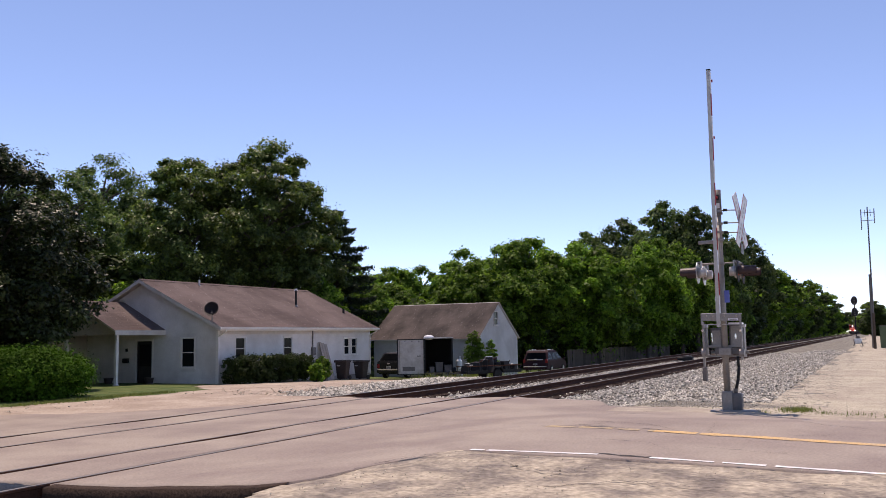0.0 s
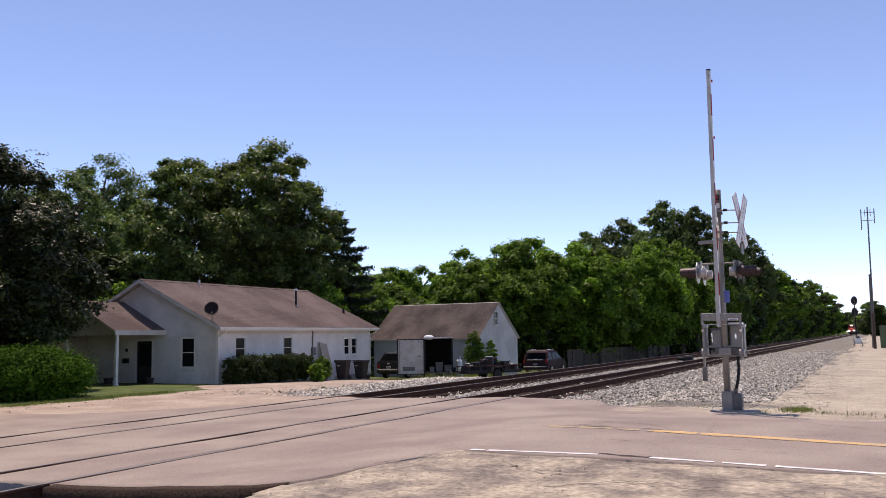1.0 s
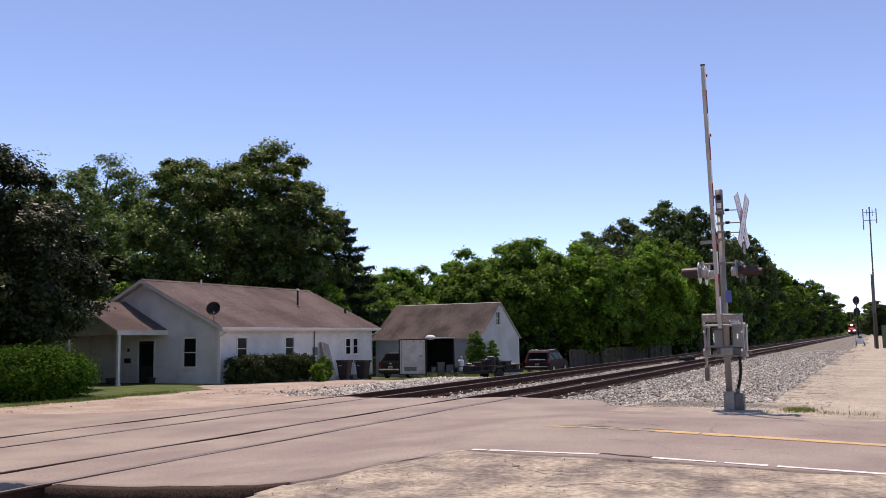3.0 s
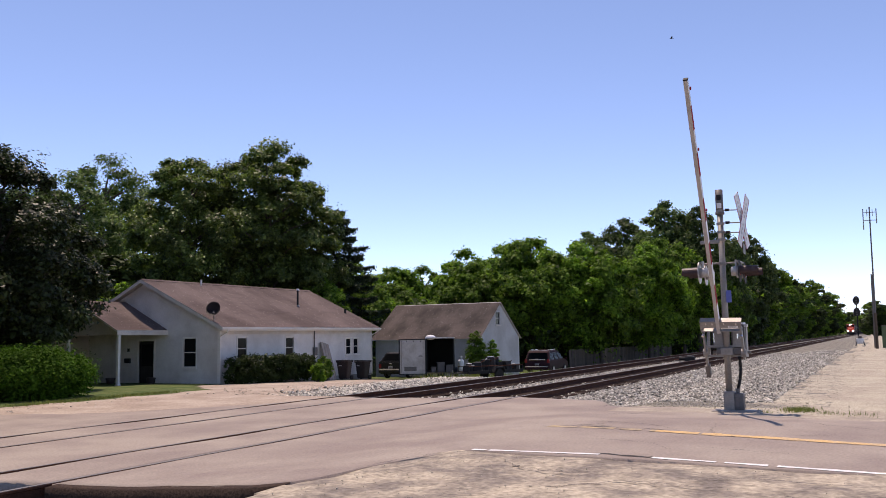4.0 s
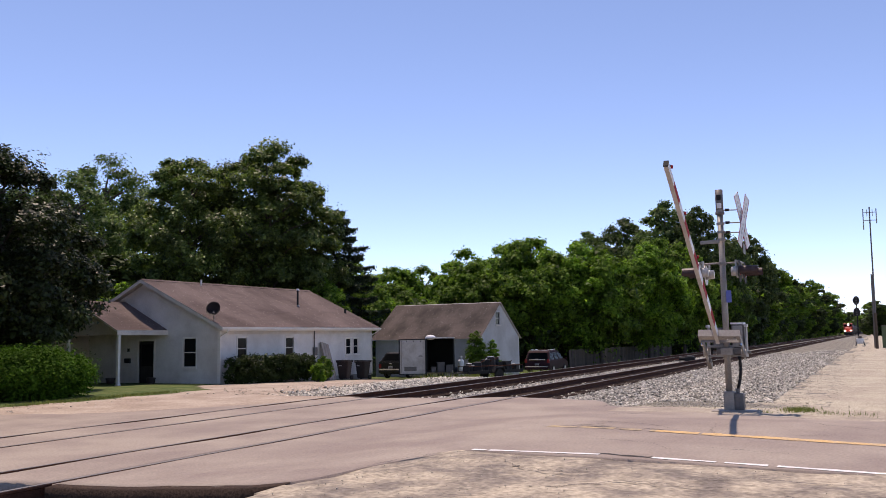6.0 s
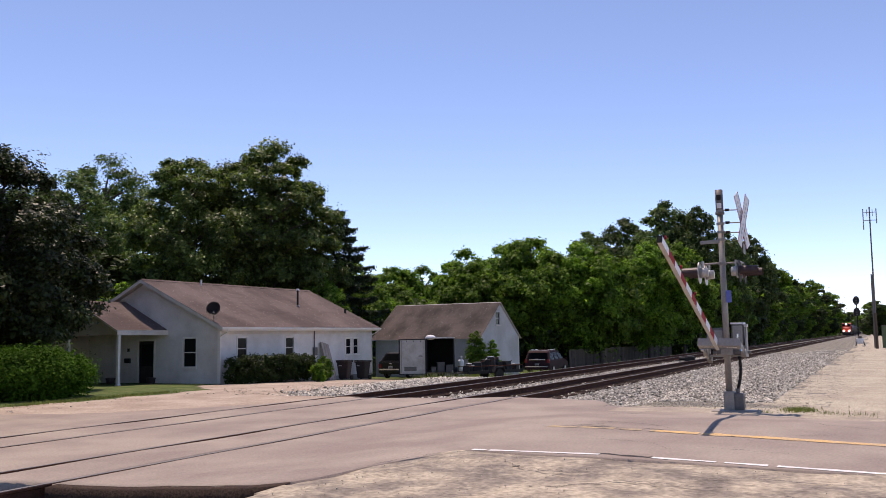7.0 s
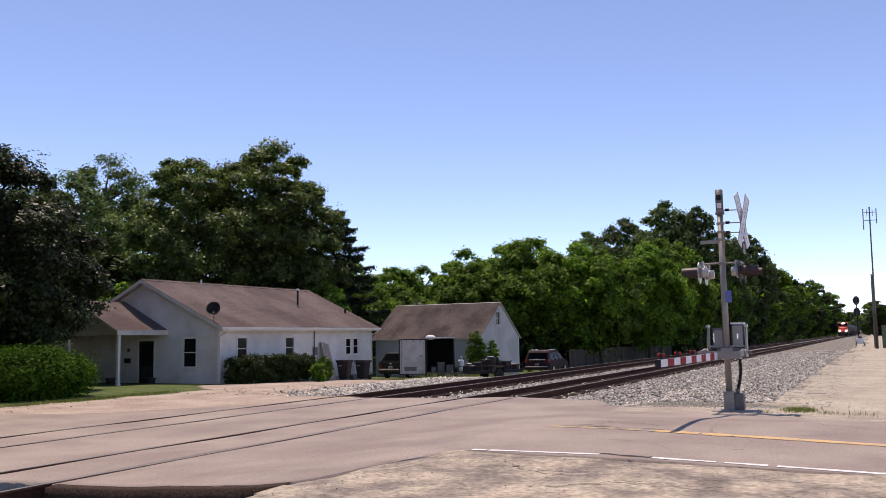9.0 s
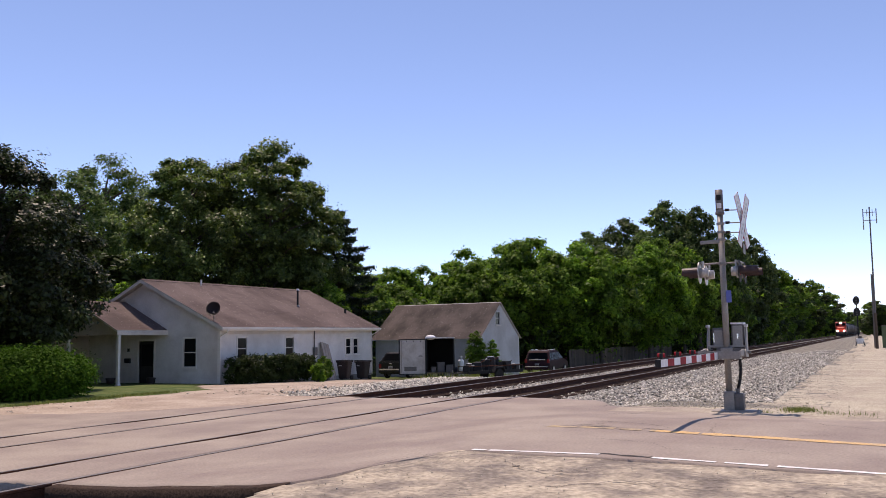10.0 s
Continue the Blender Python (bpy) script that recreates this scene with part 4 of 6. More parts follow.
part("soffit", boxed(HX0 - OG, HX1 + OG, ye, HY0, zE - 0.17, zE - 0.15), SOFFIT, house)
b = prismed([(ye - 0.13, zE - 0.02), (ye - 0.13, zE - 0.08), (ye - 0.10, zE - 0.13), (ye - 0.02, zE - 0.13), (ye - 0.02, zE - 0.115), (ye - 0.095, zE - 0.115), (ye - 0.12, zE - 0.07), (ye - 0.12, zE - 0.02)], "x", HX0 - OG - 0.02, HX1 + OG + 0.02)
part("gutter", b, TRIM, house, "white eaves gutter")
for s in (-1, 1):
    for xx in (HX0 - OG - 0.022, HX1 + OG):
        y1 = MID + s * (W / 2 + OV)
        part("bargeboard", prismed([(MID, zr - 0.012), (y1, zE - 0.012), (y1, zE - 0.17), (MID, zr - 0.17)], "x", xx, xx + 0.022), SOFFIT, house)
for xx in (HX0 - 0.03, HX1 + 0.03):
    b = bmesh.new()
    pts = [(xx, ye - 0.07, zE - 0.12), (xx, ye - 0.07, zE - 0.22), (xx, HY0 - 0.06, zE - 0.42), (xx, HY0 - 0.06, HZ0 + 0.1)]
    for p, q in zip(pts, pts[1:]):
        tube(b, p, q, 0.035, 0.035, 8)
    part("downspout", b, TRIM, house)
# things on the roof and wall
vp = part("vent_pipe", tubed((39.98, 29.0, 3.5), (39.98, 29.0, 4.58), 0.055, 0.055, 12), BLACK, house, "dark roof flue pipe")
part("flue_cap", tubed((39.98, 29.0, 4.58), (39.98, 29.0, 4.68), 0.1, 0.06, 12), WHITE, vp)
part("flashing", tubed((39.98, 29.0, 3.62), (39.98, 29.0, 3.78), 0.16, 0.07, 12), STEEL, vp)
part("ridge_vent", tubed((34.4, 31.0, 4.6), (34.4, 31.0, 4.98), 0.05, 0.05, 10), TRIM, house)
part("soil_stack", tubed((43.6, 28.2, 3.2), (43.6, 28.2, 3.6), 0.07, 0.07, 10), BLACK, house)
meter = part("electric_conduit", tubed((38.28, 26.69, 0.9), (38.28, 26.69, 2.45), 0.035, 0.035, 10), GREYPAINT, house, "grey service conduit")
part("meter_box", boxed(38.16, 38.42, 26.58, 26.72, 1.0, 1.42, 0.02), GREYPAINT, meter)
dish = thing("satellite_dish", pose(30.75, 26.75, 3.0), "dark satellite dish on the corner of the roof", "satellite dish")
b = bmesh.new()
rings = []
for i in range(6):
    rr = 0.36 * i / 5
    rings.append([b.verts.new((rr * math.cos(a) * 0.92, 0.10 * (i / 5) ** 2 - 0.10, rr * math.sin(a))) for a in [6.2832 * j / 24 for j in range(24)]] if i else [b.verts.new((0, -0.10, 0))])
for i in range(5):
    for j in range(24):
        k2 = (j + 1) % 24
        if i == 0:
            b.faces.new((rings[0][0], rings[1][j], rings[1][k2]))
        else:
            b.faces.new((rings[i][j], rings[i + 1][j], rings[i + 1][k2], rings[i][k2]))
bmesh.ops.solidify(b, geom=b.faces[:], thickness=0.012)
bmesh.ops.transform(b, matrix=pose(-0.05, 0.2, 0.30, 25, 0, 118), verts=b.verts)
part("reflector", b, BIN, dish, "dark oval reflector", smooth=True)
part("mount", tubed((0.05, 0.22, -0.22), (-0.0, 0.2, 0.2), 0.025, 0.025, 10), STEEL, dish)
part("strut", tubed((0.2, 0.35, -0.10), (0.0, 0.2, 0.08), 0.015, 0.015, 8), STEEL, dish)
part("feed_arm", tubed((0.0, 0.15, 0.1), (-0.35, -0.05, 0.12), 0.015, 0.015, 8), STEEL, dish)

# porch
PX0, PY0, PY1, PEAVE, PAPEX = 28.1, 30.05, 35.1, 2.42, 3.72
PM = (PY0 + PY1) / 2
porch = part("porch_floor", boxed(PX0 - 0.15, HX0 - 0.03, PY0 - 0.1, PY1 + 0.1, -0.5, -0.18, 0.02), CONCRETE, house, "concrete porch floor")
ps = (PAPEX - PEAVE) / (PM - PY0)
for s in (-1, 1):
    yo = PM + s * (PM - PY0 + 0.2)
    zo = PAPEX - ps * (PM - PY0 + 0.2)
    b = prismed([(PM, PAPEX + 0.06), (yo, zo + 0.06), (yo, zo - 0.02), (PM, PAPEX - 0.02)], "x", PX0 - 0.25, HX0 - 0.005)
    slab = part("porch_roof", b, SOFFIT, house)
    part("shingles", shingled(bmesh.new(), PX0 - 0.27, HX0 - 0.006, (yo, zo + 0.062), (PM, PAPEX + 0.062), seed=9 + s), SHINGLE, slab, "brown asphalt shingles")
    part("porch_fascia", boxed(PX0 - 0.25, HX0 - 0.03, yo - 0.03 if s < 0 else yo, yo if s < 0 else yo + 0.03, zo - 0.16, zo + 0.05), SOFFIT, house)
    part("porch_beam", boxed(PX0, HX0 - 0.02, (PY0 if s < 0 else PY1) - 0.07, (PY0 if s < 0 else PY1) + 0.07, PEAVE - 0.24, PEAVE - 0.03), TRIM, house)
b = prismed([(PY0, PEAVE - 0.24), (PY1, PEAVE - 0.24), (PY1, PEAVE - 0.02), (PM, PAPEX - 0.04), (PY0, PEAVE - 0.02)], "x", PX0 + 0.02, PX0 + 0.09)
part("porch_gable", b, PORCHWOOD, house, "weathered porch gable panel")
for yy in (PY0, PY1 - 0.1, PM + 0.6):
    col = part("porch_post", boxed(PX0 - 0.02, PX0 + 0.11, yy - 0.065, yy + 0.065, -0.18, PEAVE - 0.24, 0.012), TRIM, house)
    part("post_base", boxed(PX0 - 0.05, PX0 + 0.14, yy - 0.095, yy + 0.095, -0.18, 0.0, 0.01), TRIM, col)
part("porch_ceiling", boxed(PX0 + 0.1, HX0 - 0.02, PY0 + 0.08, PY1 - 0.08, PEAVE - 0.12, PEAVE - 0.08), PORCHWOOD, house)
part("porch_side_wall", boxed(PX0 + 0.12, HX0 - 0.03, PY1 - 0.14, PY1 - 0.07, -0.18, PEAVE - 0.24), PORCHWOOD, house, "tan boarded end of the porch")
part("mailbox", boxed(HX0 - 0.13, HX0 - 0.02, 32.15, 32.5, 0.85, 1.08, 0.03), BLACK, house, "small black wall mailbox")
part("wall_plate", boxed(HX0 - 0.03, HX0 - 0.02, 32.25, 32.4, 1.4, 1.55), BLACK, house, "small dark plate")


# furniture and pots on the porch
def porch_chair(x, y, rz):
    c = thing("porch_chair", pose(x, y, -0.18, 0, 0, rz), "dark metal porch chair in the shade of the porch", "chair", "porch chairs")
    part("seat", boxed(-0.25, 0.25, -0.25, 0.25, 0.4, 0.45, 0.015), BLACK, c)
    part("backrest", boxed(-0.25, 0.25, 0.22, 0.27, 0.45, 0.95, 0.015), BLACK, c)
    for sx in (-0.22, 0.22):
        for sy in (-0.22, 0.22):
            part("leg", tubed((sx, sy, 0.0), (sx, sy, 0.41), 0.018, 0.018, 8), BLACK, c)
        part("armrest", boxed(sx - 0.025, sx + 0.025, -0.25, 0.25, 0.62, 0.65, 0.01), BLACK, c)
    return c


porch_chair(29.2, 31.6 + 1.6, -90)
porch_chair(29.3, 34.2, -80)


def pot(x, y, z):
    p = thing("plant_pot", pose(x, y, z), "dark round pot beside the front door", "plant pot")
    part("pot", tubed((0, 0, 0), (0, 0, 0.34), 0.15, 0.21, 18), BIN, p)
    part("rim", tubed((0, 0, 0.32), (0, 0, 0.37), 0.225, 0.225, 18), BIN, p)
    part("soil", tubed((0, 0, 0.37), (0, 0, 0.375), 0.19, 0.19, 18), BARK, p)
    return p


pot(30.4, 30.35, -0.18)
pot(29.9, 32.4, -0.18)

# garage, gable towards the tracks
GX0, GX1, GY0, GY1, GZ, GE, GA = 51.75, 58.45, 23.12, 31.0, -0.98, 1.80, 4.05
GM = (GX0 + GX1) / 2
garage = thing("garage", pose(0, 0, 0), "white wooden garage with a mossy dark shingle roof", "garage")
gs = (GA - GE) / (GM - GX0)
win_o = [(54.28 - GX0, 55.0 - GX0, 2.62 - GZ, 3.5 - GZ)]
gt = lambda x: GE - GZ + gs * ((GX1 - GX0) / 2 - abs(x - (GX1 - GX0) / 2))
b = wall_panel(bmesh.new(), GX1 - GX0, gt, 0.14, win_o)
bmesh.ops.transform(b, matrix=pose(GX0, GY0, GZ), verts=b.verts)
gw = part("gable_wall", b, GARAGE_SIDING, garage)
clapboards(gw, pose(GX0, GY0, GZ), GX1 - GX0, gt, [(a - 0.07, q + 0.07, c - 0.09, d + 0.07) for a, q, c, d in win_o], z0=0.1, course=0.15, material=GARAGE_SIDING)
a, q, c, d = win_o[0]
window(garage, pose(GX0 + a, GY0, GZ + c), q - a, d - c, True, SOFFIT)
m_gs = Matrix.Translation((GX0, GY1, GZ)) @ Matrix.Rotation(radians(-90), 4, "Z")
b = boxed(0, GY1 - GY0, 0.0, 0.14, 0.0, GE - GZ)
bmesh.ops.transform(b, matrix=m_gs, verts=b.verts)
gw = part("side_wall", b, GARAGE_SIDING, garage)
clapboards(gw, m_gs, GY1 - GY0, lambda x: GE - GZ, [], z0=0.1, course=0.15, material=GARAGE_SIDING)
part("rear_wall", prismed([(GX0, GZ), (GX1, GZ), (GX1, GE), (GM, GA), (GX0, GE)], "y", GY1 - 0.14, GY1), GARAGE_SIDING, garage)
part("far_wall", boxed(GX1 - 0.14, GX1, GY0, GY1 - 0.14, GZ, GE), GARAGE_SIDING, garage)
part("footing", boxed(GX0 - 0.02, GX1 + 0.02, GY0 - 0.02, GY1 + 0.02, GZ - 0.35, GZ + 0.12), CONCRETE, garage)
for s in (-1, 1):
    xo = GM + s * (GM - GX0 + 0.3)
    zo = GA - gs * (GM - GX0 + 0.3)
    b = bmesh.new()
    prism(b, [(GM, GA + 0.12), (xo, zo + 0.12), (xo, zo + 0.065), (GM, GA + 0.065)], "y", GY0 - 0.10, GY1 + 0.22)
    slab = part("roof_slope", b, GARAGE_SIDING, garage)
    part("shingles", shingled(bmesh.new(), GY0 - 0.13, GY1 + 0.24, (xo, zo + 0.122), (GM, GA + 0.122), seed=15 + s, axis_name="y"), GARAGE_SHINGLE, slab, "dark stained shingles")
part("corner_board", boxed(GX0 - 0.02, GX0 + 0.1, GY0 - 0.02, GY0 + 0.1, GZ + 0.12, GE), TRIM, garage)
part("corner_board", boxed(GX1 - 0.1, GX1 + 0.02, GY0 - 0.02, GY0 + 0.1, GZ + 0.12, GE), TRIM, garage)


# ---- vehicles and yard things ----
def wheel(parent, x, y, z, r, w, rim=None):
    t = bmesh.new()
    tube(t, (x, y - w / 2, z), (x, y + w / 2, z), r, r, 24)
    bmesh.ops.bevel(t, geom=[e for e in t.edges if e.calc_face_angle(0) > 1.0], offset=0.03, segments=2, affect="EDGES")
    wh = part("wheel", t, RUBBER, parent, "black tyre")
    part("rim", tubed((x, y - w / 2 - 0.006, z), (x, y + w / 2 + 0.006, z), r * 0.62, r * 0.62, 20), rim or ALU, wh, "alloy rim" if rim is None else "dark steel rim")
    return wh


def car(name, m, Wd, body_prof, cabin_prof, paint, label, category, wheels, r, tail_z, plate_z):
    """A car, its nose along +x, origin on the ground under the tail's middle."""
    c = thing(name, m, label, category)
    b = bmesh.new()
    prism(b, body_prof, "y", -Wd / 2, Wd / 2)
    for v in b.verts:
        if v.co.z < 0.4:
            v.co.y *= 0.94
    bmesh.ops.bevel(b, geom=b.edges[:], offset=0.06, segments=3, affect="EDGES", clamp_overlap=True)
    body = part("body", b, paint, c, smooth=False)
    b = bmesh.new()
    prism(b, cabin_prof, "y", -Wd / 2 + 0.04, Wd / 2 - 0.04)
    top = max(q for _, q in cabin_prof)
    for v in b.verts:
        k3 = (v.co.z - cabin_prof[0][1]) / (top - cabin_prof[0][1])
        v.co.y *= 1 - 0.16 * k3
    bmesh.ops.bevel(b, geom=b.edges[:], offset=0.05, segments=3, affect="EDGES", clamp_overlap=True)
    part("cabin", b, paint, c)
    # glass set just proud of the cabin: tail window, then the sides
    (ax, az), (bx, bz) = cabin_prof[0], cabin_prof[1]
    g0, g1 = 0.16, 0.86
    q = bmesh.new()
    hw0, hw1 = (Wd / 2 - 0.04) * (1 - 0.16 * g0) - 0.12, (Wd / 2 - 0.04) * (1 - 0.16 * g1) - 0.12
    p = [(ax + (bx - ax) * g0 - 0.012, -hw0, az + (bz - az) * g0), (ax + (bx - ax) * g0 - 0.012, hw0, az + (bz - az) * g0),
         (ax + (bx - ax) * g1 - 0.012, hw1, az + (bz - az) * g1), (ax + (bx - ax) * g1 - 0.012, -hw1, az + (bz - az) * g1)]
    q.faces.new([q.verts.new(v) for v in p])
    bmesh.ops.solidify(q, geom=q.faces[:], thickness=0.006)
    part("rear_window", q, GLASS, c, "dark tinted rear window")
    x_hi, x_lo = cabin_prof[-2][0], cabin_prof[-1][0]
    n = 3
    for s in (-1, 1):
        for i in range(n):
            q = bmesh.new()
            pts = []
            for t, g in ((i / n + 0.03, g0), ((i + 1) / n - 0.02, g0), ((i + 1) / n - 0.02, g1), (i / n + 0.03, g1)):
                xa = ax + (bx - ax) * g
                xb = x_lo + (x_hi - x_lo) * g
                yy = s * ((Wd / 2 - 0.04) * (1 - 0.16 * g * (bz - az) / (top - az)) + 0.004)
                pts.append((xa + (xb - xa) * t, yy, az + (bz - az) * g))
            q.faces.new([q.verts.new(v) for v in pts])
            bmesh.ops.solidify(q, geom=q.faces[:], thickness=0.005)
            part("side_window", q, GLASS, c)
        part("tail_light", boxed(-0.035, 0.06, s * (Wd / 2 - 0.13) - 0.09, s * (Wd / 2 - 0.13) + 0.09, tail_z - 0.13, tail_z + 0.13, 0.02), TAIL, c, "red tail light")
        part("mirror", boxed(x_lo - 0.15, x_lo - 0.05, s * (Wd / 2 + 0.1) - 0.09, s * (Wd / 2 + 0.1) + 0.09, 1.0, 1.14, 0.03), paint, c)
    part("rear_bumper", boxed(-0.09, 0.1, -Wd / 2 + 0.05, Wd / 2 - 0.05, 0.36, 0.60, 0.05), paint, c)
    part("bumper_trim", boxed(-0.10, -0.085, -Wd / 2 + 0.12, Wd / 2 - 0.12, 0.54, 0.62, 0.005), CHROME, c, "bright bumper strip")
    pl = part("number_plate", boxed(-0.035, -0.02, -0.16, 0.16, plate_z - 0.08, plate_z + 0.08, 0.004), PLATE, c, "pale plate")
    part("plate_bars", boxed(-0.038, -0.035, -0.11, 0.11, plate_z - 0.02, plate_z + 0.025), GREYPAINT, pl, "grey bars")
    part("badge", boxed(-0.03, 0.02, -0.10, 0.10, tail_z + 0.12, tail_z + 0.17, 0.01), CHROME, c)
    for xx in wheels:
        for s in (-1, 1):
            wheel(c, xx, s * (Wd / 2 - 0.10), r, r, 0.2)
    return c


van = car("minivan", pose(60.9, 22.68, float(zg(62.5, 22.6)) + 0.02, 0, 0, 2.5), 1.98,
          [(0.0, 0.34), (-0.05, 0.62), (0.02, 1.04), (3.75, 1.06), (4.35, 0.98), (4.85, 0.80), (4.95, 0.34)],
          [(0.02, 0.98), (0.42, 1.66), (0.62, 1.76), (2.3, 1.78), (2.7, 1.68), (3.95, 1.0)], VANPAINT, "dark maroon minivan parked beside the garage", "minivan", (0.95, 3.95), 0.34, 0.98, 0.72)
for s in (-1, 1):
    part("roof_rail", boxed(0.6, 2.3, s * 0.66 - 0.02, s * 0.66 + 0.02, 1.775, 1.81, 0.008), CHROME, van)
part("tailgate_trim", boxed(-0.05, 0.02, -0.6, 0.6, 1.05, 1.11, 0.008), CHROME, van, "bright tailgate strip")
part("roof_edge", boxed(0.22, 0.42, -0.66, 0.66, 1.745, 1.775, 0.01), ALU, van)
car("parked_sedan", pose(46.9, 27.05, float(zg(48.5, 27)) + 0.02, 0, 0, -2), 1.78,
    [(0.0, 0.3), (0.0, 1.08), (3.2, 1.02), (4.3, 0.86), (4.4, 0.3)],
    [(0.08, 1.02), (0.6, 1.60), (2.1, 1.63), (3.1, 1.0)], CARPAINT, "black sedan parked between house and garage", "car", (0.9, 3.6), 0.31, 0.78, 0.72)

# enclosed cargo trailer with one rear door swung open
TX, TY0, TY1, TZ = 0.0, 0.0, 1.62, -0.24
trailer = thing("cargo_trailer", pose(45.2, 21.85, 0, 0, 0, 25.5), "dark enclosed cargo trailer with its white rear door swung open", "trailer")
b = bmesh.new()
box(b, TX, TX + 4.0, TY0, TY0 + 0.05, TZ, TZ + 2.0)
part("side_panel", b, BLACK, trailer)
part("side_panel", boxed(TX, TX + 4.0, TY1 - 0.05, TY1, TZ, TZ + 2.0), BLACK, trailer)
part("front_panel", boxed(TX + 3.95, TX + 4.0, TY0 + 0.05, TY1 - 0.05, TZ, TZ + 2.0), BLACK, trailer)
part("trailer_floor", boxed(TX, TX + 4.0, TY0 + 0.05, TY1 - 0.05, TZ, TZ + 0.08), WOOD, trailer)
part("trailer_roof", boxed(TX - 0.03, TX + 4.03, TY0 - 0.03, TY1 + 0.03, TZ + 2.0, TZ + 2.07, 0.015), ALU, trailer, "light metal roof edge")
part("rear_frame", boxed(TX - 0.03, TX, TY0 - 0.02, TY0 + 0.07, TZ, TZ + 2.0), BLACK, trailer)
d = part("rear_door", boxed(TX - 0.10, TX - 0.05, TY1 + 0.02, TY1 + 1.52, TZ + 0.0, TZ + 1.98, 0.01), DOORWHITE, trailer, "grimy white door leaf")
fr = bmesh.new()
for y0, y1, z0, z1 in ((TY1 + 0.0, TY1 + 0.05, TZ - 0.02, TZ + 2.0), (TY1 + 1.49, TY1 + 1.56, TZ - 0.02, TZ + 2.0), (TY1, TY1 + 1.56, TZ + 1.94, TZ + 2.0), (TY1, TY1 + 1.56, TZ - 0.03, TZ + 0.02)):
    box(fr, TX - 0.115, TX - 0.04, y0, y1, z0, z1)
part("door_edge", fr, BLACK, d)
for yy in (TY1 + 0.3, TY1 + 0.7, TY1 + 1.1, TY1 + 1.4):
    part("rivet_strip", boxed(TX - 0.108, TX - 0.1, yy - 0.02, yy + 0.02, TZ + 1.84, TZ + 1.9), BLACK, d)
part("latch_bar", tubed((TX - 0.13, TY1 + 1.4, TZ + 0.1), (TX - 0.13, TY1 + 1.4, TZ + 1.9), 0.018, 0.018, 8), STEEL, d)
part("latch_handle", boxed(TX - 0.15, TX - 0.11, TY1 + 0.2, TY1 + 0.42, TZ + 1.0, TZ + 1.05, 0.008), BLACK, d)
part("scuff_plate", boxed(TX - 0.108, TX - 0.1, TY1 + 0.55, TY1 + 1.25, TZ + 0.18, TZ + 0.42), GREYPAINT, d, "dark scuffed plate")
vent = bmesh.new()
bmesh.ops.create_uvsphere(vent, u_segments=20, v_segments=10, radius=0.3, matrix=Matrix.Translation((TX + 0.5, TY1 - 0.25, TZ + 2.07)) @ Matrix.Diagonal((1, 1, 0.5, 1)))
part("roof_vent", vent, WHITE, trailer, "white domed roof vent", smooth=True)
for xx in (TX + 1.7, TX + 2.5):
    for yy in (TY0 - 0.09, TY1 + 0.09):
        wheel(trailer, xx, yy, -0.6 + 0.32, 0.32, 0.17)
part("chassis", boxed(TX + 0.1, TX + 5.0, 0.6, 1.0, TZ - 0.14, TZ - 0.001), BLACK, trailer)
part("jack_leg", boxed(TX + 4.7, TX + 4.8, 0.75, 0.85, -0.66, TZ - 0.14), BLACK, trailer)
for i, (dx, dy, w_, h_) in enumerate(((0.6, 0.3, 0.5, 0.35), (0.8, 0.95, 0.45, 0.5), (0.5, 1.45, 0.3, 0.25))):
    bx = thing("storage_crate", trailer.matrix_world @ pose(TX + dx, TY0 + dy * 0.85, TZ + 0.08, 0, 0, 7 * i), "dusty grey crate on the trailer floor", "crate", "crates in the trailer")
    part("crate_body", boxed(-w_ / 2, w_ / 2, -w_ / 2.2, w_ / 2.2, 0, h_, 0.02), GREYPAINT, bx)
    part("crate_lid", boxed(-w_ / 2 - 0.02, w_ / 2 + 0.02, -w_ / 2.2 - 0.02, w_ / 2.2 + 0.02, h_, h_ + 0.05, 0.01), GREYPAINT, bx)

# low utility trailer with scrap
ut = thing("utility_trailer", pose(45.8, 19.8, float(zg(45.8, 19.8)), 0, 0, -28), "low dark utility trailer loaded with scrap", "trailer")
part("deck", boxed(-2.0, 1.9, -0.5, 0.5, 0.42, 0.50, 0.01), BLACK, ut)
for s in (-1, 1):
    part("side_rail", boxed(-2.0, 1.9, s * 0.5 - 0.03, s * 0.5 + 0.03, 0.36, 0.54, 0.01), BLACK, ut)
    part("top_rail", tubed((-2.0, s * 0.5, 0.78), (1.9, s * 0.5, 0.78), 0.022, 0.022, 8), RUST, ut)
    for xx in (-1.95, -1.0, 0.0, 0.95, 1.85):
        part("stake", boxed(xx - 0.02, xx + 0.02, s * 0.5 - 0.02, s * 0.5 + 0.02, 0.54, 0.78), BLACK, ut)
    f_ = prismed([(-0.42, 0.42), (-0.3, 0.72), (0.3, 0.72), (0.42, 0.42), (0.36, 0.42), (0.26, 0.67), (-0.26, 0.67), (-0.36, 0.42)], "y", s * 0.65 - 0.12, s * 0.65 + 0.12)
    part("fender", f_, BLACK, ut)
    wheel(ut, 0.0, s * 0.66, 0.30, 0.30, 0.17, BLACK)
part("tongue", prismed([(-2.9, -0.05), (-2.0, -0.45), (-2.0, 0.45), (-2.9, 0.05)], "z", 0.38, 0.44), BLACK, ut)
part("jack", tubed((-2.75, 0, 0.0), (-2.75, 0, 0.62), 0.03, 0.03, 10), STEEL, ut)
r = random.Random(4)
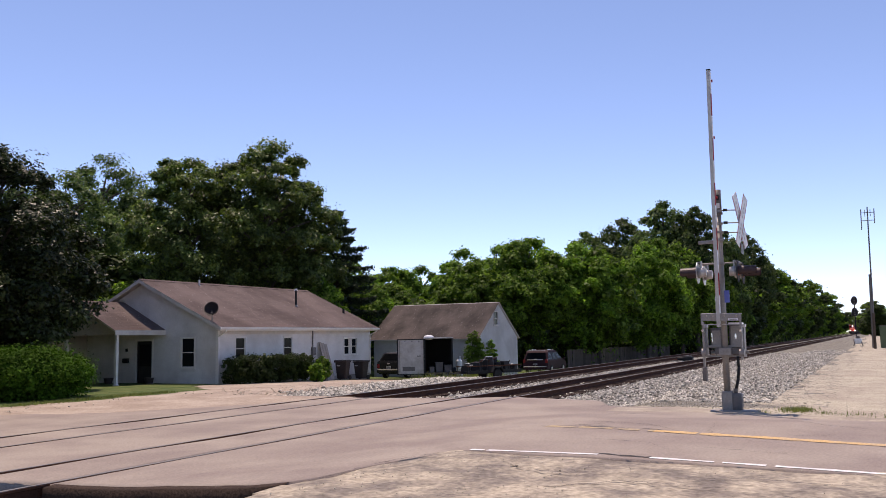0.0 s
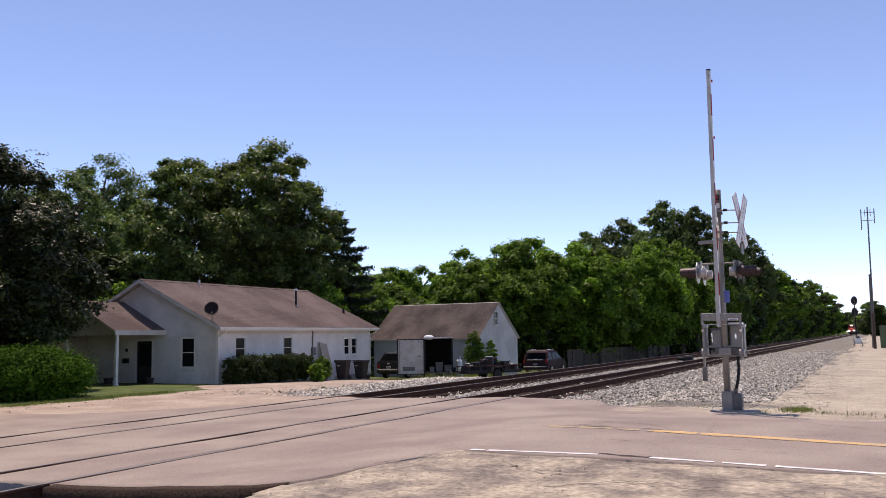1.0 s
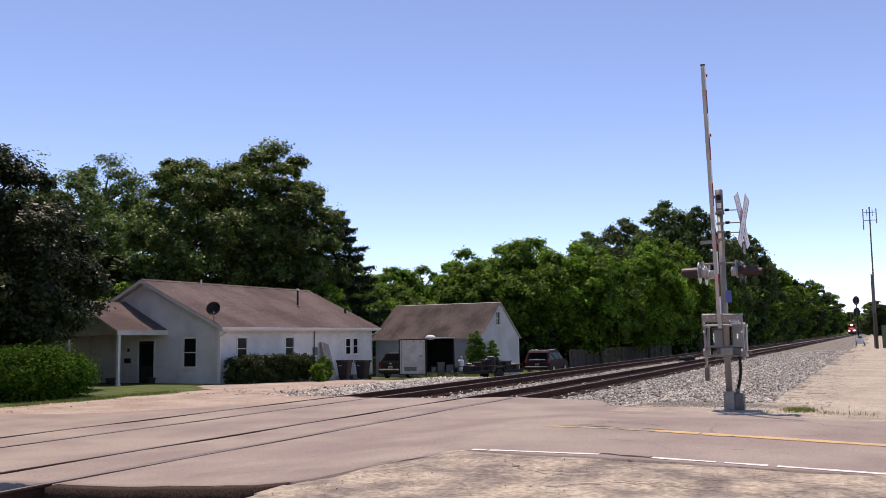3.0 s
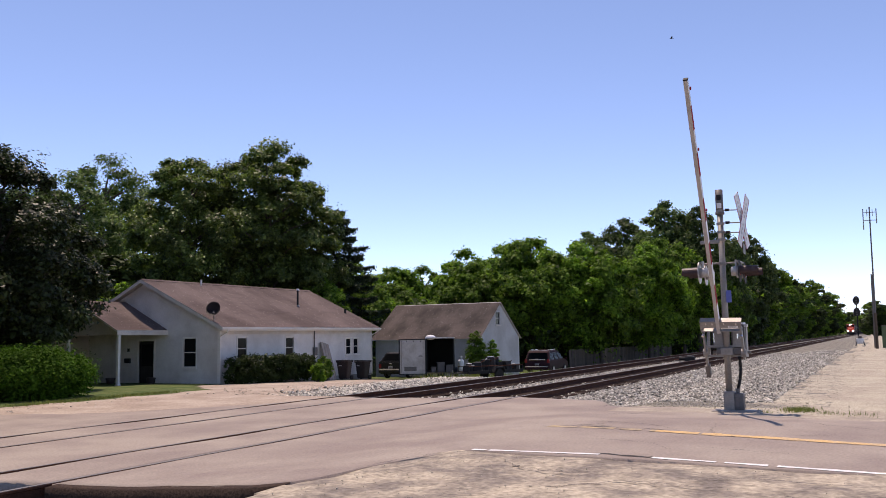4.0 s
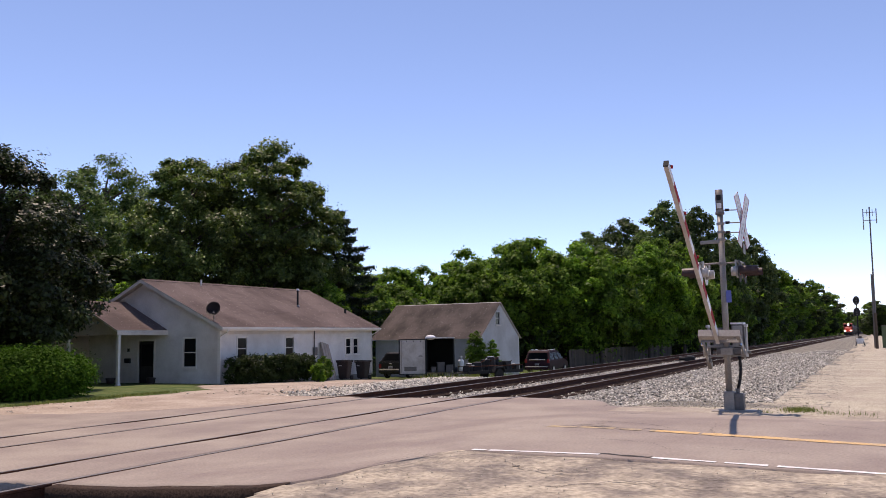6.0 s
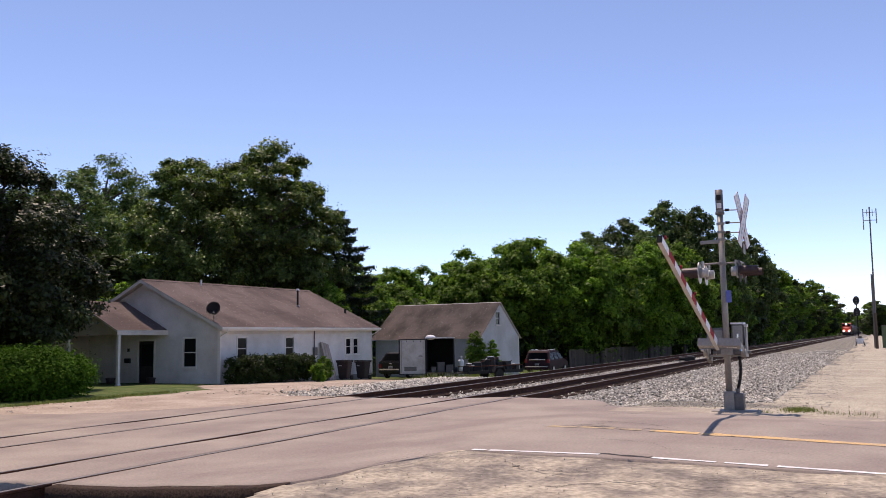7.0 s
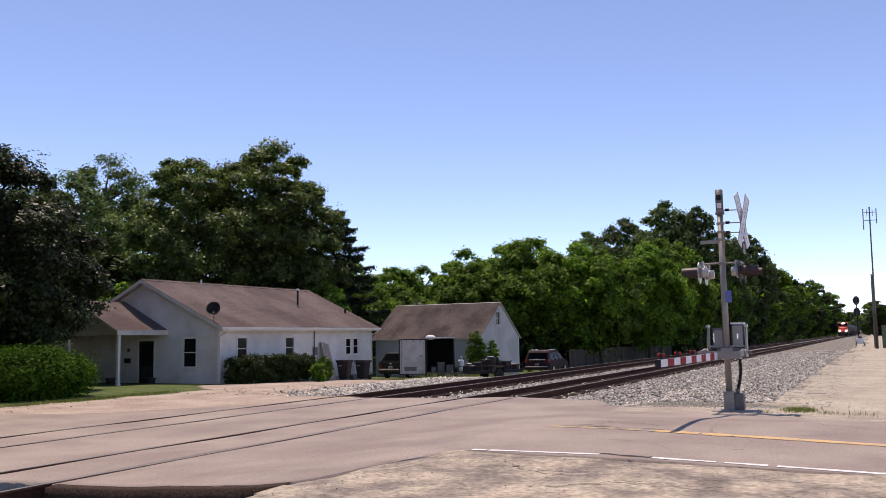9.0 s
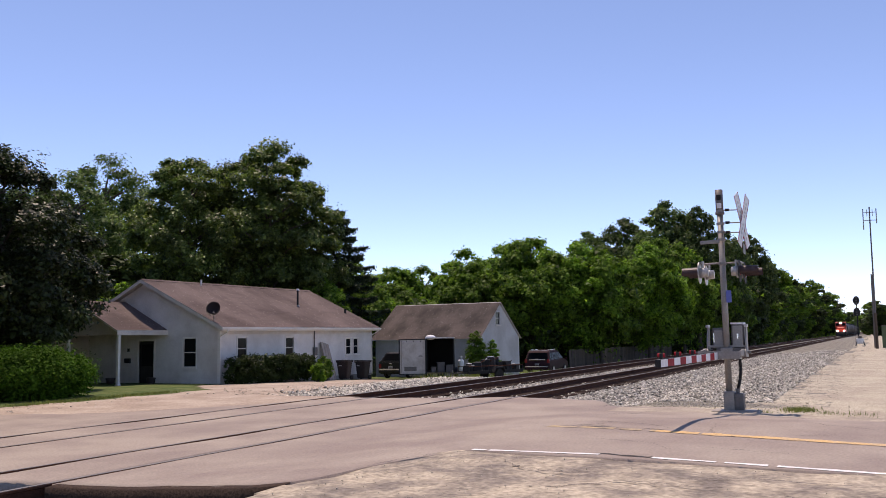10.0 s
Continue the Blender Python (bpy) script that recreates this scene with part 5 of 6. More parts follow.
for i in range(11):
    sc = thing("scrap_piece", ut.matrix_world @ pose(-1.8 + 0.35 * i, r.uniform(-0.2, 0.2), 0.50, 0, 0, r.uniform(-60, 60)), "dark rusty scrap metal on the utility trailer", "scrap", "scrap on the trailer")
    h_ = r.uniform(0.4, 0.78) * (1.0 if 1 < i < 9 else 0.6)
    b = boxed(-0.26, 0.26, -0.16, 0.16, 0.0, h_, 0.05)
    for v in b.verts:
        v.co.x += 0.12 * math.sin(7 * v.co.z + i) * v.co.z
        v.co.y += 0.10 * math.cos(5 * v.co.z + 2 * i) * v.co.z
    part("scrap_body", b, (BLACK, BIN, BLACK, RUBBER)[i % 4], sc)
    part("scrap_pipe", tubed((-0.40, r.uniform(-0.15, 0.15), 0.12), (0.42, r.uniform(-0.15, 0.15), h_ + r.uniform(-0.1, 0.2)), 0.03, 0.03, 8), RUST if i % 3 else ALU, sc)
    if i % 4 == 1:
        part("scrap_sheet", boxed(-0.2, 0.16, -0.1, 0.12, h_ + 0.001, h_ + 0.03, 0.006), WHITE, sc, "pale sheet offcut")
tank = thing("propane_cylinder", pose(49.45, 23.45, float(zg(49.4, 23.4))), "white gas cylinder standing by the trailer", "gas cylinder")
part("bottle", tubed((0, 0, 0.0), (0, 0, 1.05), 0.19, 0.19, 18), WHITE, tank, smooth=False)
part("shoulder", tubed((0, 0, 1.05), (0, 0, 1.2), 0.19, 0.08, 18), WHITE, tank)
part("valve", tubed((0, 0, 1.2), (0, 0, 1.36), 0.09, 0.09, 12), ALU, tank)


# wheeled bins, board against the wall
def bin_(x, y, rz, lid_tilt):
    z = float(zg(x, y)) + 0.02
    t = thing("wheeled_bin", pose(x, y, z, 0, 0, rz), "dark brown plastic wheeled bin by the house wall", "bin", "bins by the house")
    b = bmesh.new()
    lo = [b.verts.new(p) for p in ((-0.22, -0.24, 0.06), (0.22, -0.24, 0.06), (0.22, 0.24, 0.06), (-0.22, 0.24, 0.06))]
    hi = [b.verts.new(p) for p in ((-0.3, -0.33, 0.98), (0.3, -0.33, 0.98), (0.3, 0.33, 0.98), (-0.3, 0.33, 0.98))]
    b.faces.new(lo)
    b.faces.new(hi[::-1])
    for i in range(4):
        b.faces.new((lo[i], lo[(i + 1) % 4], hi[(i + 1) % 4], hi[i]))
    bmesh.ops.bevel(b, geom=b.edges[:], offset=0.03, segments=2, affect="EDGES")
    part("bin_body", b, BIN, t)
    part("rim", boxed(-0.33, 0.33, -0.36, 0.36, 0.93, 0.99, 0.015), BIN, t)
    lid = boxed(-0.34, 0.34, -0.37, 0.37, 0.0, 0.07, 0.025)
    bmesh.ops.transform(lid, matrix=pose(0, 0, 0.99, 0, lid_tilt, 0), verts=lid.verts)
    part("lid", lid, BIN, t)
    part("label_patch", boxed(-0.302, -0.292, 0.02, 0.2, 0.74, 0.80), PLATE, t, "pale label bars")
    for s in (-1, 1):
        part("wheel", tubed((0.24, s * 0.26, 0.12), (0.24, s * 0.34, 0.12), 0.12, 0.12, 16), RUBBER, t)
    return t


bin_(39.95, 25.9, 6, 0)
bin_(41.9, 25.95, -5, 2)
bd = thing("leaning_board", pose(39.1, 26.05, float(zg(39, 26)) + 0.015, -16, 0, 4), "grey weathered boards leaning against the house wall", "boards")
for i in range(3):
    part("board", boxed(-0.36 + 0.25 * i, -0.13 + 0.25 * i, -0.02 - 0.004 * i, 0.02 - 0.004 * i, 0.0, 2.1 - 0.06 * i, 0.004), PLYWOOD, bd)

# picket fence behind the van
fence = thing("board_fence", pose(0, 0, 0), "weathered board fence in front of the trees", "fence")
fx = np.arange(74.0, 104.0, 0.5)
r = np.random.default_rng(8)
board = None
for i, x in enumerate(fx):
    y = 24.4 - 0.085 * (x - 74)
    z = float(zg(x, 24)) - 0.05
    if board is None:
        board = part("fence_board", boxed(-0.235, 0.235, -0.012, 0.012, 0, 1.65, 0.006), WOOD, fence)
        o2 = board
    else:
        o2 = new("fence_board", board.data)
        o2.parent = fence
    o2.matrix_local = pose(x, y, z + r.uniform(-0.02, 0.06), r.normal(0, 0.8), r.normal(0, 0.8), -4.9 + r.normal(0, 0.6))
for zz in (0.4, 1.4):
    part("fence_rail", prismed([(73.7, 24.45), (103.8, 21.9), (103.8, 21.96), (73.7, 24.51)], "z", -1.08 + zz, -1.0 + zz), WOOD, fence)


# ---- trees and shrubs ----
def leaf_mesh(name, pts, outward, size, material, parent, seed, flat=0.5, long=1.5):
    """One small blade a leaf at each point."""
    r = np.random.default_rng(seed)
    n = len(pts)
    nr = r.normal(0, 0.6, (n, 3)) + outward * flat + np.array([0, 0, 0.6])
    nr /= np.linalg.norm(nr, axis=1)[:, None] + 1e-9
    t = np.cross(nr, r.normal(0, 1, (n, 3)))
    t /= np.linalg.norm(t, axis=1)[:, None] + 1e-9
    b = np.cross(nr, t)
    s = size * np.exp(r.normal(0, 0.25, n))[:, None]
    a, w = t * s * long * 0.5, b * s * 0.55
    v = np.stack([pts + a, pts - 0.7 * a + w, pts - 0.7 * a - w], 1).reshape(-1, 3)
    return raw(name, v, np.arange(3 * n).reshape(-1, 3), material, parent, sizes=3)


def boughs(r, n, height, radius, base, lumps, rad):
    """Bough ends round an egg-shaped crown, kept apart from one another, most of them near its skin."""
    mid, half = height * (base + 1.0) / 2, height * (1.0 - base) / 2
    room = np.array([radius, radius, half])
    got = [(0.1 * radius, 0.0, half - 0.6 * rad)]
    tries = 0
    while len(got) < n:
        tries += 1
        d = r.normal(0, 1, 3)
        d /= np.linalg.norm(d)
        k = (1.0 if r.random() < 0.8 else 0.55) * (1 + lumps * r.normal(0, 0.13))
        p = d * np.clip(k, 0.2, 1.12) * (room - [0.75 * rad, 0.75 * rad, 0.6 * rad])
        p[:2] *= 1.0 - 0.34 * np.clip(p[2] / half, -0.3, 1)
        if min(np.linalg.norm((p - q) / [1, 1, 0.75]) for q in np.array(got)) > rad * (1.05 if tries < 40 * n else 0.4):
            got.append(tuple(p))
    return np.array(got) + [0, 0, mid]


def sprays(r, c, rad, axis_z, leaves, n_spray=16, tight=0.30, squash=0.72):
    """Leaves in tufts on the upper and outer side of each bough, the under side left bare and dark."""
    n = len(c)
    out = c - np.array([0, 0, axis_z])
    out /= np.linalg.norm(out, axis=1)[:, None] + 1e-9
    d = r.normal(0, 1, (n, n_spray, 3))
    d /= np.linalg.norm(d, axis=2)[..., None]
    d += 0.5 * out[:, None] + np.array([0, 0, 0.55])
    d /= np.linalg.norm(d, axis=2)[..., None]
    sc = c[:, None] + d * (rad[:, None] * r.uniform(0.55, 0.95, (n, n_spray)))[..., None] * [1, 1, squash]
    rs = rad[:, None] * tight * np.exp(r.normal(0, 0.2, (n, n_spray)))
    per = max(3, leaves // (n * n_spray))
    g = np.clip(r.normal(0, 0.55, (n, n_spray, per, 3)), -1.1, 1.1) * rs[..., None, None]
    along = r.uniform(-0.3, 0.9, (n, n_spray, per, 1)) * rs[..., None, None]
    pts = sc[:, :, None] + g * [1, 1, 0.75] + along * (0.7 * d + [0, 0, 0.45])[:, :, None]
    o = np.broadcast_to(d[:, :, None], pts.shape) + 0.7 * g / (rs[..., None, None] + 1e-6)
    return pts.reshape(-1, 3), o.reshape(-1, 3)


def tree(name, m, height, radius, base, leaves, size, material, seed, label, n_clump=70, group="", clump_r=0.26, lumps=0.4, flat=0.7):
    r = np.random.default_rng(seed)
    t = thing(name, m, label, "tree", group)
    c = boughs(r, n_clump, height, radius, base, lumps, radius * clump_r)
    b = bmesh.new()
    tr = min(radius * 0.055 + 0.07, height * 0.02)
    bend = r.normal(0, 0.12, 2)
    knots = [Vector((bend[0] * math.sin(2.2 * i / 6), bend[1] * math.sin(2.8 * i / 6), height * 0.86 * i / 6)) for i in range(7)]
    for i in range(6):
        tube(b, knots[i], knots[i + 1], tr * (1 - 0.14 * i), tr * (1 - 0.14 * (i + 1)), 9, caps=i == 0)
    for i in range(min(n_clump, 40)):
        e = Vector(c[i])
        z0 = max(height * base * 0.75, min(e.z - 0.45 * math.hypot(e.x, e.y) - 0.3, height * 0.8))
        k4 = min(int(z0 / (height * 0.86) * 6), 5)
        a = knots[k4].lerp(knots[k4 + 1], z0 / (height * 0.86) * 6 - k4)
        mid_ = a.lerp(e, 0.5) + Vector((0, 0, 0.08 * (e - a).length))
        tube(b, a, mid_, tr * 0.34, tr * 0.22, 6, caps=False)
        tube(b, mid_, e, tr * 0.22, tr * 0.06, 6, caps=False)
    part("trunk", b, BARK, t)
    rad = radius * clump_r * np.exp(r.normal(0, 0.16, n_clump))
    pts, out = sprays(r, c, rad, height * (base + 0.4 * (1 - base)), int(leaves * 0.9))
    k = int(leaves * 0.1)
    heart = r.normal(0, 1, (k, 3)) * [0.3 * radius, 0.3 * radius, 0.2 * height * (1 - base)] + [0, 0, height * (base + 0.42 * (1 - base))]
    heart[:, 2] = np.clip(heart[:, 2], 0.3, height * 0.9)
    pts, out = np.concatenate([pts, heart]), np.concatenate([out, r.normal(0, 0.4, (k, 3))])
    pts[:, 2] = np.maximum(pts[:, 2], 0.05)
    leaf_mesh("crown", pts, out, size, material, t, seed + 1, flat)
    return t


def spruce(m, height, radius, seed, label):
    """Whorls of long boughs that sag and lift at the tip, with twigs hanging from them like a curtain."""
    r = np.random.default_rng(seed)
    t = thing("spruce_tree", m, label, "tree")
    b = tubed((0, 0, 0), (0, 0, height * 0.98), 0.2, 0.02, 9)
    P, D = [], []
    z, turn = height * 0.1, 0.0
    while z < height * 0.97:
        full = radius * (1 - z / height) ** 0.8
        for k in range(6):
            reach = full * r.uniform(0.72, 1.08)
            a = turn + k * 6.2832 / 6 + r.uniform(-0.2, 0.2)
            way = np.array([math.cos(a), math.sin(a), 0.0])
            sag = lambda u: z - reach * (0.30 * u - 0.02) + reach * 0.20 * u ** 3
            kn = [tuple(way[:2] * reach * u) + (sag(u),) for u in (0.0, 0.35, 0.7, 1.0)]
            for i in range(3):
                tube(b, kn[i], kn[i + 1], 0.045 * (1 - 0.28 * i), 0.045 * (0.72 - 0.28 * i), 5, caps=False)
            n = int(50 + 150 * reach)
            u = 0.12 + 0.88 * r.random(n) ** 0.75
            drop = np.abs(r.normal(0, 0.26, n)) * np.sin(np.pi * np.clip(u, 0, 0.93)) ** 0.5
            P.append(np.stack([way[0] * reach * u + r.normal(0, 0.09, n), way[1] * reach * u + r.normal(0, 0.09, n), sag(u) + 0.03 - drop], 1))
            D.append(np.tile(way * 0.5, (n, 1)) + [0, 0, 0.3])
        turn += 0.52
        z += 0.55 + 0.45 * (1 - z / height)
    part("trunk", b, BARK, t)
    leaf_mesh("crown", np.concatenate(P), np.concatenate(D), 0.085, NEEDLE, t, seed, 0.2, 3.4)
    return t


def shrub(name, m, rx, ry, h, leaves, size, material, seed, label, category="shrub", boxy=False, n_clump=60):
    r = np.random.default_rng(seed)
    t = thing(name, m, label, category)
    if boxy:
        c = np.stack([r.uniform(-rx, rx, n_clump), r.uniform(-ry, ry, n_clump), r.uniform(0.12, h * 0.9, n_clump)], 1)
        cr = np.full(n_clump, min(ry, h) * 0.5)
    else:
        d = r.normal(0, 1, (n_clump, 3))
        d /= np.linalg.norm(d, axis=1)[:, None]
        c = d * (r.random(n_clump) ** 0.35)[:, None] * 0.8
        c = np.stack([c[:, 0] * rx, c[:, 1] * ry, h * 0.5 + c[:, 2] * h * 0.52], 1)
        cr = np.full(n_clump, min(rx, ry) * 0.3)
    pts, out = sprays(r, c, cr, h * 0.3, leaves, 9, 0.42, 0.9)
    pts[:, 2] = np.maximum(pts[:, 2], 0.02)
    b = bmesh.new()
    for i in range(min(14, n_clump)):
        tube(b, (c[i, 0] * 0.25, c[i, 1] * 0.4, 0.0), c[i], 0.022, 0.008, 5, caps=False)
    part("stems", b, BARK, t)
    leaf_mesh("foliage", pts, out, size, material, t, seed + 1)
    return t


def planted(proto, x, y, z, height, radius, turn, h0, r0):
    """Another tree of a kind, at its own size and turn."""
    t = copy_thing(proto, pose(x, y, z, 0, 0, turn))
    t.scale = (radius / r0, radius / r0, height / h0)
    return t


# big maples behind the house
M1 = tree("maple_tree", pose(44.8, 41.4, -0.5), 14.6, 4.3, 0.14, 90000, 0.128, LEAF_MAPLE, 101, "tall dense dark green maple behind the house", 72, "maples behind the house", 0.24)
M2 = tree("maple_tree", pose(48.6, 40.2, -0.5), 15.2, 4.2, 0.14, 90000, 0.128, LEAF_MAPLE, 111, "tall dense dark green maple behind the house", 72, "maples behind the house", 0.24)
M3 = tree("maple_tree", pose(47.8, 36.9, -0.5), 15.6, 4.2, 0.14, 95000, 0.128, LEAF_MAPLE, 121, "tall dense dark green maple behind the house", 80, "maples behind the house", 0.23)
planted(M2, 51.2, 36.6, -0.5, 13.6, 3.3, 140, 15.2, 4.2)
spruce(pose(53.9, 35.4, -0.6), 12.4, 6.2, 131, "dark drooping spruce behind the house")
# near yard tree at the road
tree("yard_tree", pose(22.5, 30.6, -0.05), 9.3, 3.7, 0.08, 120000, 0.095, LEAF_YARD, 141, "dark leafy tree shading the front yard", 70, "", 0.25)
L1 = tree("locust_tree", pose(52.1, 57.6, -0.5), 17.8, 5.6, 0.14, 44000, 0.15, LEAF_BLUE, 151, "tall feathery locust tree", 70, "trees behind the yards", 0.23, 0.3)
B1 = tree("broadleaf_tree", pose(75.8, 28.6, -1.0), 11.6, 4.6, 0.17, 40000, 0.215, LEAF_MID, 161, "bushy green tree at the edge of the woods", 56, "trees along the tracks", 0.27)
B2 = tree("broadleaf_tree", pose(78.4, 24.8, -1.0), 11.0, 4.4, 0.17, 40000, 0.215, LEAF_LIGHT, 171, "bushy bright green tree at the edge of the woods", 56, "trees along the tracks", 0.27)
B3 = tree("broadleaf_tree", pose(79.0, 23.0, -1.0), 10.4, 3.6, 0.17, 34000, 0.205, LEAF_MID, 181, "bushy green tree at the edge of the woods", 52, "trees along the tracks", 0.27)
T1 = tree("tall_tree", pose(119.3, 31.1, -1.0), 18.8, 5.0, 0.22, 32000, 0.25, LEAF_BLUE, 191, "tall dark tree rising behind the woods", 84, "tall trees in the woods", 0.25, 0.35)
F1 = tree("broadleaf_tree", pose(134.0, 20.4, -1.0), 14.6, 4.6, 0.04, 15000, 0.35, LEAF_MID, 201, "green tree in the row beside the tracks", 42, "trees along the tracks", 0.28)
F2 = tree("broadleaf_tree", pose(147.0, 20.8, -1.0), 15.6, 4.9, 0.04, 15000, 0.36, LEAF_DARK, 211, "dark green tree in the row beside the tracks", 42, "trees along the tracks", 0.28)
tree("purple_plum_tree", pose(17.3, 31.6, -0.05), 9.6, 3.6, 0.16, 26000, 0.11, LEAF_RED, 221, "dark purple-leaved tree at the roadside", 60)
for proto, x, y, z, h, rr, turn, h0, r0 in [
        (L1, 41.4, 52.2, -0.5, 14.0, 4.8, 200, 17.8, 5.6), (L1, 45.6, 54.0, -0.5, 15.0, 5.0, 80, 17.8, 5.6), (L1, 58.1, 59.2, -0.5, 16.0, 4.4, 300, 17.8, 5.6), (F2, 38.0, 44.0, -0.4, 8.5, 4.2, 330, 15.6, 4.9), (F2, 33.5, 46.5, -0.4, 9.5, 4.6, 100, 15.6, 4.9),
        (B1, 58.3, 37.4, -0.8, 8.6, 3.4, 40, 11.6, 4.6), (B2, 62.5, 39.5, -0.9, 8.8, 3.2, 100, 11.0, 4.4), (B1, 77.0, 43.8, -1.0, 9.8, 3.9, 170, 11.6, 4.6),
        (B3, 87.1, 46.0, -1.0, 10.6, 3.6, 20, 10.4, 3.6), (B1, 70.0, 41.5, -1.0, 8.6, 3.6, 300, 11.6, 4.6), (B2, 48.0, 33.2, -0.6, 6.4, 2.0, 0, 11.0, 4.4),
        (B3, 99.1, 49.0, -1.0, 10.4, 3.8, 90, 10.4, 3.6), (B3, 84.1, 38.8, -1.0, 11.8, 3.9, 70, 10.4, 3.6), (B1, 93.2, 38.4, -1.0, 13.0, 4.2, 190, 11.6, 4.6),
        (B1, 72.5, 33.0, -1.0, 9.4, 3.8, 260, 11.6, 4.6), (B2, 83.0, 29.5, -1.0, 11.2, 4.2, 130, 11.0, 4.4),
        (T1, 115.3, 34.7, -1.0, 16.8, 4.6, 100, 18.8, 5.0), (T1, 113.9, 24.2, -1.0, 19.8, 4.8, 220, 18.8, 5.0), (T1, 112.0, 20.0, -1.0, 18.6, 3.9, 310, 18.8, 5.0),
        (T1, 121.0, 27.5, -1.0, 17.0, 4.4, 30, 18.8, 5.0), (B2, 90.0, 21.2, -1.0, 11.6, 3.9, 250, 11.0, 4.4), (B1, 96.5, 21.4, -1.0, 13.0, 3.9, 330, 11.6, 4.6),
        (T1, 124.0, 17.9, -1.0, 16.4, 3.2, 160, 18.8, 5.0), (B3, 104.0, 20.4, -1.0, 13.0, 3.8, 45, 10.4, 3.6), (B1, 114.0, 20.2, -1.0, 13.0, 4.0, 75, 11.6, 4.6),
        (B2, 124.0, 20.4, -1.0, 12.6, 4.0, 15, 11.0, 4.4), (T1, 166.0, 20.2, -1.0, 20.5, 4.4, 80, 18.8, 5.0), (T1, 150.0, 21.5, -1.0, 17.5, 4.2, 200, 18.8, 5.0),
        (F1, 1250.0, 24.0, -0.5, 24.0, 11.0, 30, 14.6, 4.6), (F2, 1600.0, 14.0, -0.5, 25.0, 13.0, 70, 15.6, 4.9), (F1, 1620.0, -4.0, -0.5, 24.0, 13.0, 110, 14.6, 4.6), (F2, 1100.0, -3.0, -0.5, 20.0, 10.0, 150, 15.6, 4.9),
        # next two lines: unseen trees, added to keep skylight off the house front
        (F1, 13.5, 36.0, -0.05, 11.0, 5.0, 10, 14.6, 4.6), (F2, 19.0, 41.5, -0.1, 12.0, 5.2, 70, 15.6, 4.9), (F2, 25.5, 40.5, -0.2, 10.5, 4.4, 190, 15.6, 4.9), (F1, 9.0, 30.5, -0.05, 10.5, 4.6, 250, 14.6, 4.6),
        (F1, 10.8, 24.6, -0.05, 11.5, 4.4, 60, 14.6, 4.6), (F2, 3.5, 31.0, 0.1, 13.0, 5.2, 130, 15.6, 4.9), (F1, -3.5, 24.5, 0.1, 13.0, 5.2, 200, 14.6, 4.6), (F2, -9.0, 33.0, 0.1, 14.0, 5.4, 20, 15.6, 4.9),
        (F2, 161.0, 21.6, -1.0, 17.2, 4.7, 28, 15.6, 4.9),
        (F1, 177.0, 21.7, -1.0, 14.5, 5.0, 184, 14.6, 4.6),
        (F2, 196.0, 21.8, -1.0, 17.8, 5.2, 342, 15.6, 4.9),
        (F1, 218.0, 21.9, -1.0, 18.4, 5.5, 128, 14.6, 4.6),
        (F2, 244.0, 22.1, -1.0, 18.2, 5.8, 310, 15.6, 4.9),
        (F1, 276.0, 22.3, -1.0, 16.8, 6.2, 348, 14.6, 4.6),
        (F2, 314.0, 22.5, -1.0, 18.2, 6.7, 220, 15.6, 4.9),
        (F1, 360.0, 22.8, -1.0, 21.5, 7.3, 260, 14.6, 4.6),
        (F2, 420.0, 23.1, -1.0, 20.6, 8.1, 278, 15.6, 4.9),
        (F1, 500.0, 23.6, -1.0, 22.4, 9.1, 257, 14.6, 4.6),
        (F2, 610.0, 24.3, -1.0, 21.8, 10.6, 18, 15.6, 4.9),
        (F2, 300.0, 0.2, -0.5, 11.0, 5.0, 0, 15.6, 4.9),
        (F1, 380.0, 1.6, -0.5, 13.0, 6.0, 40, 14.6, 4.6),
        (F2, 450.0, 2.2, -0.5, 13.0, 6.5, 80, 15.6, 4.9),
        (F1, 560.0, 1.0, -0.5, 17.0, 8.0, 120, 14.6, 4.6),
        (F2, 760.0, 0.5, -0.5, 20.0, 10.0, 160, 15.6, 4.9),
        (F1, 950.0, 24.0, -0.5, 20.0, 10.0, 200, 14.6, 4.6)]:
    planted(proto, x, y, z, h, rr, turn, h0, r0)


# undergrowth along the far side of the tracks, and behind the yards
def thicket(name, path, n, height, width, leaves, size, material, seed, label):
    r = np.random.default_rng(seed)
    xs, ys = zip(*path)
    t = r.random(n) ** 1.3 * (len(path) - 1)
    i = np.minimum(t.astype(int), len(path) - 2)
    fr_ = (t - i)[:, None]
    p = np.array(path, float)
    c = p[i] * (1 - fr_) + p[i + 1] * fr_
    c = np.column_stack([c + r.normal(0, width * 0.4, (n, 2)), np.zeros(n)])
    far = 1 + c[:, 0] / 260
    c[:, 2] = zg(c[:, 0], c[:, 1]) + r.random(n) * height * 0.85 * far
    per = leaves // n
    d = r.normal(0, 1, (n, per, 3))
    d /= np.linalg.norm(d, axis=2)[..., None]
    rad = r.uniform(0.5, 1.1, n) * far
    pts = (c[:, None] + d * r.random((n, per, 1)) ** 0.4 * rad[:, None, None]).reshape(-1, 3)
    pts[:, 1] = np.maximum(pts[:, 1], 18.6)
    ob = leaf_mesh(name, pts, d.reshape(-1, 3), size, material, None, seed)
    return tagged(ob, label, "undergrowth", kind="stuff")


